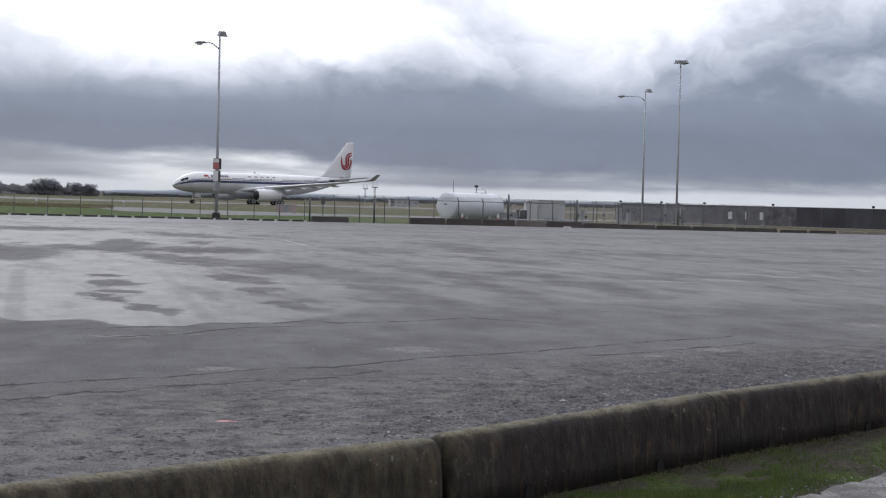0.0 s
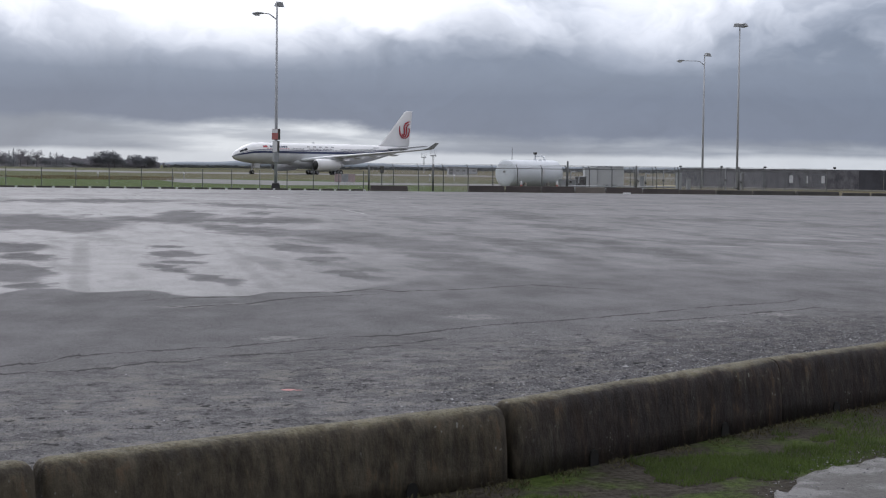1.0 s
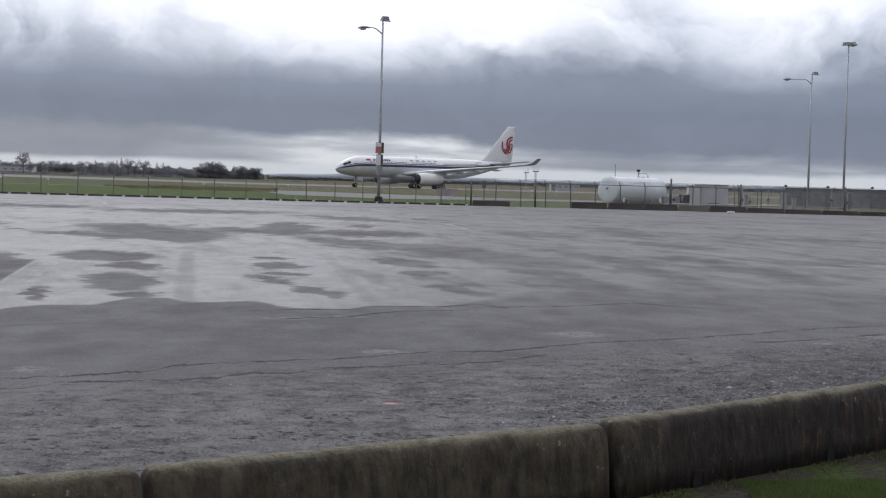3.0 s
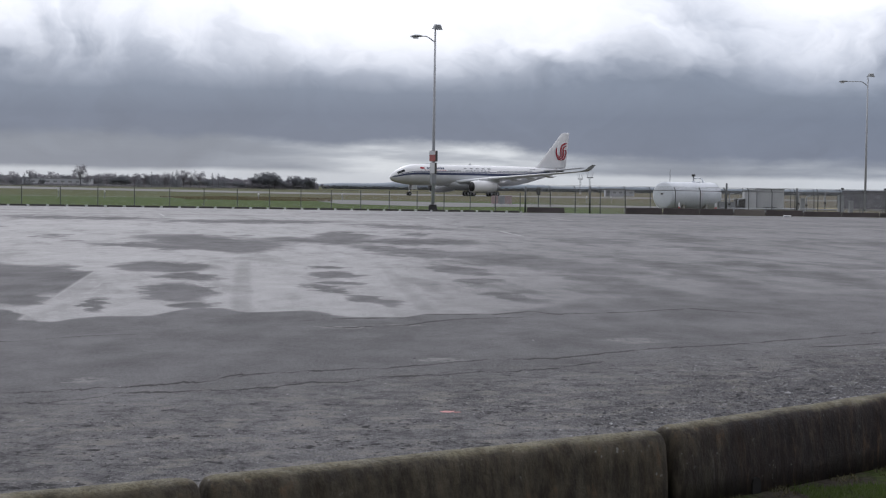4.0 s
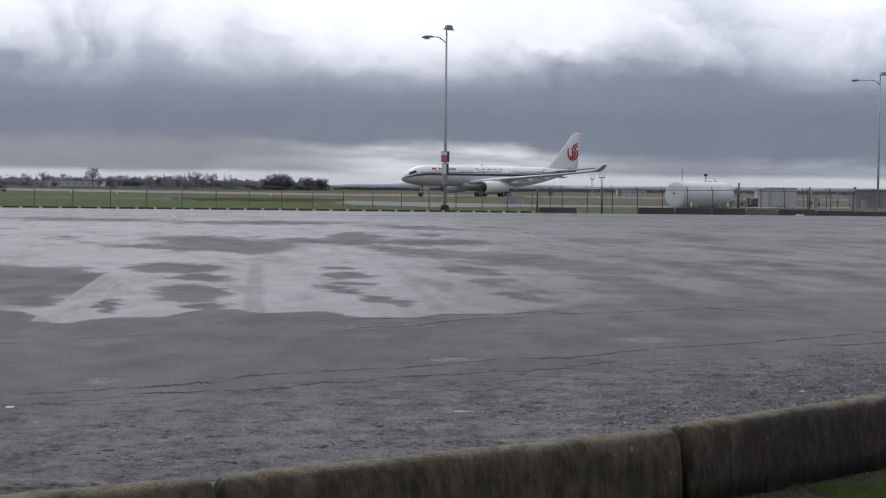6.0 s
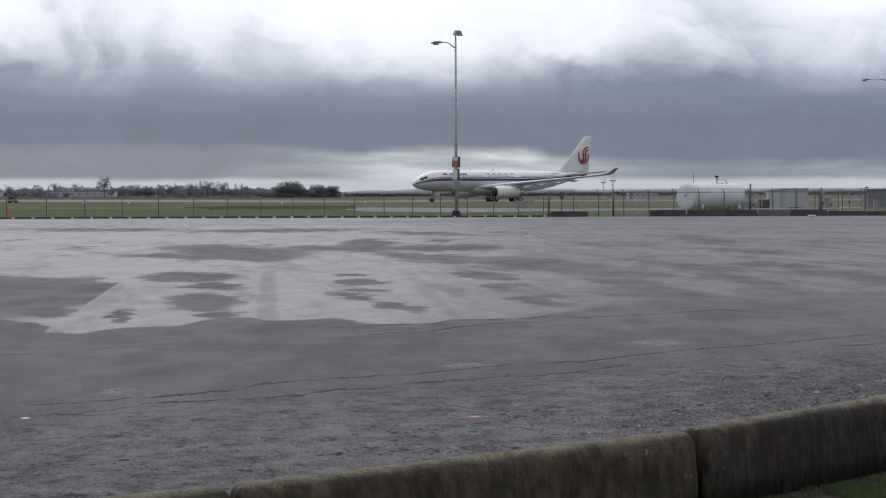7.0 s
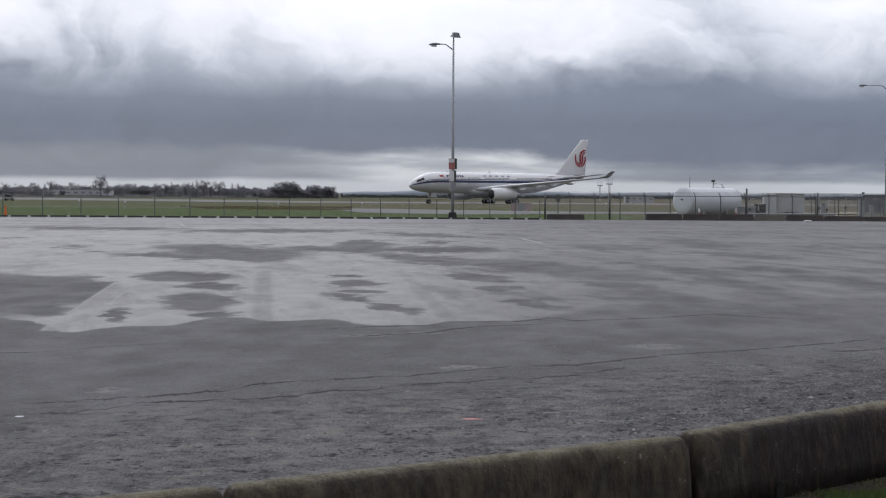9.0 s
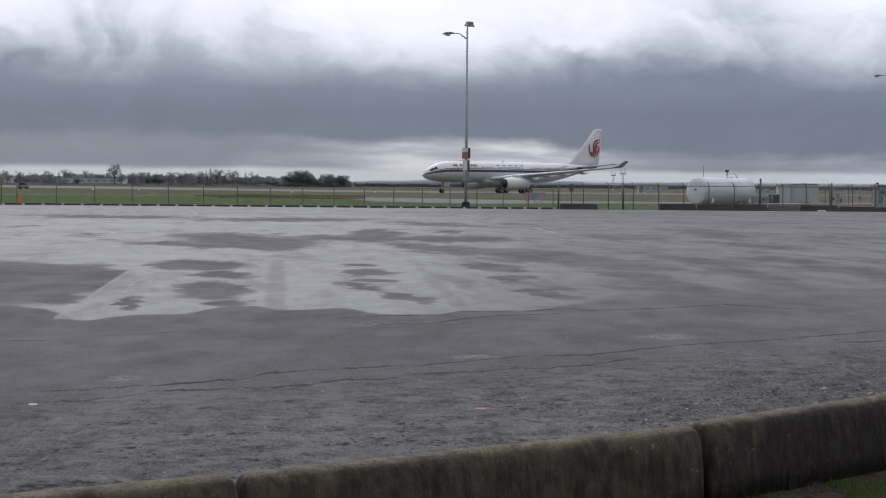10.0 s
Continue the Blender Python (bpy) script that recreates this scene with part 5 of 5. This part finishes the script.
antenna_mast(63.7, 720.0, 8.8)


def far_building(name, x, y, w, d, h, n, label):
    ob = thing(name, pose(x, y, field_z(y)), label, "building", "far airfield buildings")
    part("wall", boxed(0, w, 0, d, 0, h), M_SHED, ob)
    part("roof", boxed(-0.3, w + 0.3, -0.3, d + 0.3, h, h + 0.35, 0.05), M_GREYBOX, ob)
    for i in range(n):
        x0 = w * (i + 0.25) / n
        win = part("window", boxed(x0, x0 + w / n * 0.5, -0.06, 0.02, h * 0.45, h * 0.75), M_GREYBOX, ob)
        part("sill", boxed(x0 - 0.1, x0 + w / n * 0.5 + 0.1, -0.14, 0.0, h * 0.40, h * 0.45), M_SIGNWHITE, win)
    part("door", boxed(w * 0.04, w * 0.04 + 1.2, -0.06, 0.02, 0, 2.1), M_GREYBOX, ob)
    return ob


far_building("terminal_shed", -246.0, 1000.0, 40.0, 14.0, 4.0, 9, "long pale low warehouse before the distant trees")
far_building("small_hut", 58.0, 560.0, 6.2, 4.0, 2.3, 3, "small pale equipment hut on the airfield")
far_building("small_hut", 77.0, 560.0, 8.0, 4.0, 2.6, 4, "pale flat-roofed equipment hut on the airfield")
far_building("small_hut", 70.0, 620.0, 5.0, 4.0, 2.0, 2, "small grey equipment hut on the airfield")
far_building("terminal_shed", -292.0, 1010.0, 16.0, 10.0, 4.0, 4, "small white warehouse beside the distant trees")
for x, y in ((-125.0, 470.0),):
    ob = thing("field_vehicle", pose(x, y, field_z(y)), "small dark service van parked far on the field", "van", "field vans")
    part("body", boxed(-1.4, 1.4, -0.9, 0.9, 0.35, 1.1, 0.12), M_GREYBOX, ob)
    part("cab", boxed(-1.2, 0.6, -0.82, 0.82, 1.05, 1.75, 0.15, 0.1), M_BLACK, ob)
    for dx in (-0.9, 0.9):
        part("wheel", tubed([(dx, -0.92, 0.32), (dx, 0.92, 0.32)], 0.32, 12), M_TYRE, ob)

# Distant hills beyond the water.


def hill(name, x0, x1, y, high, seed):
    bm = bmesh.new()
    n = 60
    rings = []
    for i in range(n + 1):
        k = i / n
        z = high * (math.sin(math.pi * k) ** 0.8) * (0.75 + 0.35 * noise.noise((k * 6, seed, 0))) + 0.2
        rings.append([(x0 + (x1 - x0) * k, y - 250, -1.0), (x0 + (x1 - x0) * k, y, z), (x0 + (x1 - x0) * k, y + 250, -1.0)])
    loft(bm, rings)
    tagged(put(name, bm, M_HILL, smooth=True), "low hazy blue hills on the horizon", "hill", kind="structure")


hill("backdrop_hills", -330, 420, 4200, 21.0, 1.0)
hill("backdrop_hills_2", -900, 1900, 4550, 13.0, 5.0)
# Low scrub and bare woods along the far boundary.


def scrub(x0, x1, y, high, count, seed, label, material):
    r = random.Random(seed)
    verts, faces = [], []
    for _ in range(count):
        x = r.uniform(x0, x1)
        top = high * (0.62 + 0.5 * noise.noise((x * 0.11, seed, 0)) + 0.35 * noise.noise((x * 0.45, seed, 3)))
        z = -0.5 + top * r.random() ** 0.7
        size = r.uniform(0.25, 0.75)
        a = r.uniform(0, 6.28)
        u = Vector((math.cos(a), 0.5 * math.sin(a), r.uniform(0.2, 1.0))) * size
        w = Vector((-math.sin(a), 0.4, r.uniform(-0.5, 0.5))) * size * 0.6
        p = Vector((x, y + r.uniform(-6, 6), z))
        k = len(verts)
        verts.extend(tuple(p + q) for q in (u, w, -u, -w))
        faces.append((k, k + 1, k + 2, k + 3))
    me = bpy.data.meshes.new("scrub")
    me.from_pydata(verts, [], faces)
    me.materials.append(material)
    tagged(new("scrub", me), label, "scrub", "far scrub", "stuff")


scrub(-560, -78, 1062, 9.0, 60000, 1, "bare winter woods greyed by haze along the airfield boundary", M_HAZETWIG)
scrub(-345, -112, 992, 1.5, 9000, 5, "bare winter woods greyed by haze along the airfield boundary", M_HAZETWIG)
scrub(-112, -66, 965, 4.0, 5000, 6, "bare winter woods greyed by haze along the airfield boundary", M_HAZETWIG)
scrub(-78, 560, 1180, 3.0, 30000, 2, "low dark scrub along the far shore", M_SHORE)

# ---- trees ----


def clump(bm, centre, size, count, r):
    """A loose cluster of small leaf or twig blades."""
    for _ in range(count):
        d = Vector((r.gauss(0, 1), r.gauss(0, 1), r.gauss(0, 1))).normalized() * size * 0.95 * r.random() ** 0.5
        p = Vector(centre) + d
        s = size * r.uniform(0.09, 0.2)
        u = Vector((r.uniform(-1, 1), r.uniform(-1, 1), r.uniform(-0.3, 1))).normalized() * s
        w = u.cross(Vector((r.uniform(-1, 1), r.uniform(-1, 1), r.uniform(-1, 1)))).normalized() * s * 0.55
        vs = [bm.verts.new(p + q) for q in (u, w, -u, -w)]
        bm.faces.new(vs)


def tree(kind, tall, wide, seed):
    r = random.Random(seed)
    if kind == "pine":
        ob = thing("conifer_tree", pose(0, 0, -50), "dark evergreen conifer in the far tree line", "tree", "far trees")
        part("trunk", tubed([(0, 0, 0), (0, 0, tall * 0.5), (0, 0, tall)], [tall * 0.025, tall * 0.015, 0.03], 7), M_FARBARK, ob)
        bm = bmesh.new()
        n = 16
        for i in range(n):
            k = i / (n - 1)
            z = tall * (0.10 + 0.88 * k)
            rad = wide * (1 - k) * r.uniform(0.8, 1.15) + 0.15
            for j in range(7):
                q = 2 * math.pi * (j + r.random()) / 7
                clump(bm, (rad * 0.65 * math.cos(q), rad * 0.65 * math.sin(q), z - rad * 0.12), rad * 0.5 + 0.3, 13, r)
        part("crown", bm, M_HAZEPINE, ob)
    else:
        bare = kind == "bare"
        ob = thing("bare_tree" if bare else "leafy_tree", pose(0, 0, -50), "leafless winter tree with fine twigs greyed by haze" if bare else "rounded dark tree in the far tree line", "tree", "far trees")
        lean = r.uniform(-0.05, 0.05) * tall
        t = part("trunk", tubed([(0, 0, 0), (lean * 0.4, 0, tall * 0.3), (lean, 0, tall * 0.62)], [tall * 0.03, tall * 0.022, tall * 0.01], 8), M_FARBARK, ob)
        bm = bmesh.new()
        for i in range(11):
            q = 2 * math.pi * (i + r.random() * 0.7) / 11
            z0 = tall * r.uniform(0.2, 0.5)
            rad = wide * r.uniform(0.5, 0.95)
            end = (rad * math.cos(q), rad * math.sin(q), min(tall * 0.97, z0 + tall * r.uniform(0.2, 0.48)))
            mid_p = (end[0] * 0.45, end[1] * 0.45, z0 + (end[2] - z0) * 0.62)
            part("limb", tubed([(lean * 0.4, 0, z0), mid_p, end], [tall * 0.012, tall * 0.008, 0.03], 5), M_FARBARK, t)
            clump(bm, end, wide * (0.34 if bare else 0.42), 62 if bare else 95, r)
            clump(bm, mid_p, wide * (0.36 if bare else 0.44), 40 if bare else 75, r)
        for _ in range(8):
            clump(bm, (r.uniform(-0.5, 0.5) * wide, r.uniform(-0.5, 0.5) * wide, tall * r.uniform(0.55, 0.95)), wide * 0.4, 50 if bare else 85, r)
        part("crown", bm, M_HAZETWIG if bare else M_HAZEPINE, ob)
    return ob


KINDS = [tree("pine", 8.0, 2.7, 1), tree("pine", 9.0, 3.2, 2), tree("bare", 7.5, 3.4, 3), tree("bare", 9.0, 3.8, 4), tree("leaf", 5.5, 3.2, 5), tree("leaf", 6.5, 4.0, 6)]
for kind, x, size in zip(KINDS, (-123.0, -126.5, -134.0, -202.0, -74.0, -94.0), (1.05, 0.95, 1.25, 1.3, 1.1, 1.3)):
    kind.matrix_basis = pose(x, 958.0, -0.45) @ Matrix.Diagonal((size, size, size, 1))
rng = random.Random(11)


def plant(i, x, y, s):
    s = s / KINDS[i].scale.x
    copy_thing(KINDS[i], Matrix.Translation((x, y, -0.45)) @ pose(0, 0, 0, 0, 0, rng.uniform(0, 360)) @ Matrix.Diagonal((s, s, s * rng.uniform(0.9, 1.1), 1)))


# A dense wood to the left, thinning towards a clump of round trees.
for k in range(84):
    x = -330 + 215 * (k + rng.uniform(-0.3, 0.3)) / 84
    plant(rng.choice((0, 2, 2, 3, 4, 4, 5)), x, 1018 + rng.uniform(-4, 30), rng.uniform(0.62, 1.0))
for x, s, i in ((-119.5, 0.9, 0), (-153, 1.05, 2), (-150, 1.1, 0), (-147, 1.15, 1), (-144, 1.1, 3), (-140, 0.9, 2), (-130, 0.8, 4), (-103, 1.05, 4), (-98, 1.15, 5), (-90.5, 1.1, 5), (-86, 0.85, 4),
                (-83.5, 0.8, 0), (-79, 1.0, 5), (-70.5, 0.95, 5), (-64, 0.45, 2), (-61, 0.42, 2), (-114, 0.65, 4), (-110, 0.6, 4), (-239, 0.8, 0), (-236, 0.85, 1), (-233, 0.8, 0)):
    plant(i, x, 960 + rng.uniform(-6, 6), s)
for x, s, i in ((-225, 0.7, 4), (-199, 0.9, 2), (-193, 0.8, 3), (-190, 0.75, 0), (-183, 0.95, 4), (-179, 0.95, 5), (-176, 0.85, 4), (-171, 0.95, 2), (-168, 0.9, 0), (-161, 1.0, 1), (-158, 0.95, 0), (-266, 0.8, 2), (-255, 0.7, 4)):
    plant(i, x, 960 + rng.uniform(-6, 6), s)

# ---- gravel, grass and debris near the camera ----
rng = np.random.default_rng(3)


def scatter(name, count, spots, build, material, label, category):
    verts, faces = [], []
    for x, y, z in spots(count):
        base = len(verts)
        vs, fs = build()
        verts.extend((x + a, y + b, z + c) for a, b, c in vs)
        faces.extend(tuple(base + i for i in f) for f in fs)
    me = bpy.data.meshes.new(name)
    me.from_pydata(verts, [], faces)
    me.materials.append(material)
    return tagged(new(name, me), label, category, kind="stuff")


def stone():
    s = 0.004 + 0.010 * rng.random() ** 4
    j = rng.uniform(0.7, 1.3, 6)
    vs = [(s * j[0], 0, 0), (0, s * j[1], 0.001), (-s * j[2], 0, 0), (0, -s * j[3], 0), (0.1 * s, 0, s * 0.55 * j[4]), (0, 0, -s * 0.4)]
    return vs, [(0, 1, 4), (1, 2, 4), (2, 3, 4), (3, 0, 4), (1, 0, 5), (2, 1, 5), (3, 2, 5), (0, 3, 5)]


def stone_spots(count):
    done = 0
    while done < count:
        x = rng.uniform(-5.5, 8.5)
        d = 0.2 + abs(rng.normal(0, 3.2))
        y = line_y(x) + d
        dens = 0.26 + 0.74 * smooth_step(0, 5, x + 0.1 * d) + 0.3 * noise.noise((x * 0.9, y * 0.5, 0))
        if rng.random() < dens and y < 21:
            done += 1
            yield x, y, crumble_z(x, y)


scatter("gravel", 62000, stone_spots, stone, M_STONE, "loose grey gravel washed along the barriers", "gravel")


def coarse_stone():
    vs, fs = stone()
    k = rng.uniform(1.2, 2.4)
    return [(a * k, b * k, c * k) for a, b, c in vs], fs


def heap_spots(count):
    done = 0
    while done < count:
        x, d = rng.uniform(0.8, 8.2), 0.18 + abs(rng.normal(0, 1.6))
        y = line_y(x) + d
        if rng.random() < 0.75 + noise.noise((x * 0.9, y * 0.7, 2)) * 1.2 - 0.45 * smooth_step(3.0, 0.8, x):
            done += 1
            yield x, y, crumble_z(x, y)


scatter("coarse_gravel", 26000, heap_spots, coarse_stone, M_STONE, "coarser blue-grey gravel heaped behind the barriers", "gravel")


def crumb():
    """A flat chip of broken asphalt."""
    vs, fs = stone()
    k = rng.uniform(0.7, 1.7)
    return [(a * k * 2.4, b * k * 1.5, c * k * 0.8) for a, b, c in vs], fs


def crumb_spots(count):
    done = 0
    while done < count:
        x, d = rng.uniform(-4.5, 7.0), 0.25 + abs(rng.normal(0, 2.2))
        y = line_y(x) + d
        if rng.random() < 0.02 + smooth_step(0.0, 0.7, noise.noise((x * 1.3, y * 1.6, 21)) + 0.7 * noise.noise((x * 5.0, y * 6.0, 5))) and y < 19:
            done += 1
            yield x, y, crumble_z(x, y) + 0.002


M_CRUMB = plain("broken_asphalt", (0.018, 0.018, 0.019), (0.060, 0.058, 0.060), 0.95, 0.0, 4.0, 40.0, 0.0)
scatter("asphalt_crumbs", 5200, crumb_spots, crumb, M_CRUMB, "dark chips of broken asphalt strewn along the barriers", "rubble")


def path_gap(x):
    """How far from the barriers the muddy path begins."""
    return 1.7 + 0.8 * max(0.0, 3.4 - x) + 0.3 * noise.noise((x * 1.4, 0, 0)) + 0.2 * noise.noise((x * 4.0, 3, 0)) + 0.12 * noise.noise((x * 13.0, 5, 0))


def blade():
    h, a = 0.012 + 0.045 * rng.random() ** 2, rng.uniform(0, 6.28)
    w = 0.0035
    lx, ly = rng.normal(0, 0.4, 2) * h
    return [(-w * math.cos(a), -w * math.sin(a), 0), (w * math.cos(a), w * math.sin(a), 0), (lx, ly, h)], [(0, 1, 2)]


def blade_spots(count):
    done = 0
    while done < count:
        x = rng.uniform(-3.0, 7.5)
        d = 0.3 + 2.2 * rng.random()
        y = line_y(x) - d
        if noise.noise((x * 1.1, y * 1.1, 5)) + 0.35 * noise.noise((x * 4, y * 4, 1)) > -0.16 + 0.6 * smooth_step(1.0, 0.35, d) and x + 0.25 * d > 0.2 and d < path_gap(x) + 0.1 * rng.random() and rng.random() > 0.85 * smooth_step(3.4, 4.8, x):
            done += 1
            yield x, y, verge_z(x, y) - 0.003


scatter("grass", 46000, blade_spots, blade, M_GRASS, "short damp green grass and moss by the barriers", "grass")

# A muddy, puddled path beside the grass.
bm = bmesh.new()
grid = []
for j in range(21):
    row = []
    for i in range(161):
        x = 0.6 + 9.0 * i / 160
        y = line_y(x) - path_gap(x) - 5.0 * (j / 20) ** 1.5
        row.append(bm.verts.new((x, y, verge_z(x, y) + (0.02 if j > 1 else -0.02))))
    grid.append(row)
for j in range(20):
    for i in range(160):
        bm.faces.new((grid[j + 1][i], grid[j + 1][i + 1], grid[j][i + 1], grid[j][i]))
tagged(put("path", bm, M_PATH, smooth=True), "pale muddy gravel path beside the grass", "path", kind="structure")

# Small litter and paint marks on the asphalt.
for x, y, w, d, mat, label in ((0.18, 14.06, 0.16, 0.08, M_SIGNRED, "faded red paint mark sprayed on asphalt"), (-3.67, 14.04, 0.05, 0.05, M_SIGNWHITE, "scrap of white litter on asphalt"), (2.35, 15.6, 0.1, 0.05, M_BARK, "brown dead leaf lying on asphalt")):
    bm = bmesh.new()
    ring = [(w * (0.7 + 0.4 * noise.noise((math.cos(q) * 2, math.sin(q) * 2, x))) * math.cos(q), d * (0.7 + 0.4 * noise.noise((math.cos(q) * 3, math.sin(q) * 2, y))) * math.sin(q)) for q in (2 * math.pi * j / 14 for j in range(14))]
    loft(bm, [[(a, b, -0.001) for a, b in ring], [(a * 0.95, b * 0.95, 0.006) for a, b in ring]])
    tagged(put("paint_mark" if mat is M_SIGNRED else "litter", bm, mat, None, False, pose(x, y, 0.0)), label, "litter")


def path_stones(count):
    for _ in range(count):
        x = rng.uniform(1.2, 8.0)
        y = line_y(x) - path_gap(x) - abs(rng.normal(0, 0.8)) + 0.15
        yield x, y, verge_z(x, y) + 0.02


scatter("path_gravel", 1800, path_stones, stone, M_STONE, "loose stones trodden into the muddy path", "gravel")


def weed():
    h, a = 0.008 + 0.03 * rng.random() ** 2, rng.uniform(0, 6.28)
    w = 0.004
    lx, ly = rng.normal(0, 0.55, 2) * h
    c, q = math.cos(a), math.sin(a)
    return [(-w * c, -w * q, 0), (w * c, w * q, 0), (lx * 0.5 + w * c, ly * 0.5 + w * q, h * 0.65), (lx, ly, h)], [(0, 1, 2), (0, 2, 3)]


def weed_spots(count):
    done = 0
    while done < count:
        x = rng.uniform(0.4, 8.0)
        d = 0.17 + abs(rng.normal(0, 0.16))
        y = line_y(x) - d
        if noise.noise((x * 2.6, 1.0, 8)) > -0.1:
            done += 1
            yield x, y, verge_z(x, y) - 0.003


scatter("weeds", 5000, weed_spots, weed, plain("withered_weeds", (0.035, 0.038, 0.016), (0.11, 0.095, 0.045), 0.9, 0.0, 3.0, 25.0, 0.0), "withered brown-green weeds at the foot of barriers", "weeds")

# Worn stall lines on the far part of the lot.
M_LINE = plain("worn_white_paint", (0.17, 0.17, 0.172), (0.36, 0.36, 0.36), 0.8, 0.0, 1.5, 14.0, 0.0)
for x0, y0, x1, y1 in ((3.0, 73.0, 3.6, 66.0), (-8.4, 102.0, -6.9, 95.0), (-0.4, 104.0, 0.4, 97.0), (7.6, 106.0, 8.4, 99.0), (15.4, 104.0, 16.2, 97.0), (-17.0, 104.0, -15.6, 97.0)):
    bm = bmesh.new()
    length = math.hypot(x1 - x0, y1 - y0)
    m = Matrix.Translation((x0, y0, 0)) @ pose(0, 0, 0, 0, 0, math.degrees(math.atan2(y1 - y0, x1 - x0)))
    box(bm, 0, length, -0.055, 0.055, -0.002, 0.005)
    tagged(put("painted_line", bm, M_LINE, None, False, m), "worn white stall line painted on asphalt", "road marking", "stall lines")

# Pipework and standpipes in the fuel compound.
for x, y, h in ((24.3, 136.4, 1.7), (25.0, 136.4, 1.3), (31.0, 141.0, 1.9), (32.1, 143.0, 1.6), (34.4, 146.0, 2.0), (40.6, 148.0, 2.2), (42.3, 149.0, 1.8)):
    ob = thing("standpipe", pose(x, y, -0.02), "slim grey standpipe with an elbow in the compound", "pipe", "compound standpipes")
    part("riser", tubed([(0, 0, 0), (0, 0, h - 0.12), (0.1, 0, h), (0.4, 0, h)], 0.05, 8), M_STEEL, ob, "", True)
    part("flange", tubed([(0, 0, 0), (0, 0, 0.06)], 0.13, 10), M_GREYBOX, ob)
    part("valve", boxed(-0.1, 0.1, -0.1, 0.1, h * 0.45, h * 0.45 + 0.18, 0.03), M_KERB, ob, "small dark valve")
ob = thing("pipe_run", pose(23.5, 135.6, 0.0), "grey fuel pipes along the compound floor", "pipe")
for i, z in enumerate((0.3, 0.5)):
    part("pipe", tubed([(0, i * 0.2, z), (9.5, i * 0.2, z)], 0.06, 8), M_STEEL, ob, "", True)
for x in (0.6, 3.4, 6.2, 9.0):
    part("bracket", boxed(x - 0.06, x + 0.06, -0.15, 0.4, 0.0, 0.26), M_KERB, ob)

# Rank straw-coloured grass in front of the taxiway stub.


def straw():
    h, a = rng.uniform(0.08, 0.3), rng.uniform(0, 6.28)
    w = 0.05
    lx, ly = rng.normal(0, 0.3, 2) * h
    return [(-w * math.cos(a), -w * math.sin(a), 0), (w * math.cos(a), w * math.sin(a), 0), (lx, ly, h)], [(0, 1, 2)]


def straw_spots(count):
    done = 0
    while done < count:
        y = rng.uniform(216, 300)
        x = rng.uniform(-0.20, -0.06) * y
        if noise.noise((x * 0.12, y * 0.04, 3)) > -0.1 + 0.9 * smooth_step(-0.125, -0.19, x / y):
            done += 1
            yield x, y, field_z(y) - 0.01


scatter("tall_grass", 9000, straw_spots, straw, plain("dry_straw", (0.13, 0.11, 0.06), (0.24, 0.20, 0.115), 0.95, 0.0, 0.4, 4.0, 0.0), "rank straw-brown grass beside the taxiway", "grass")
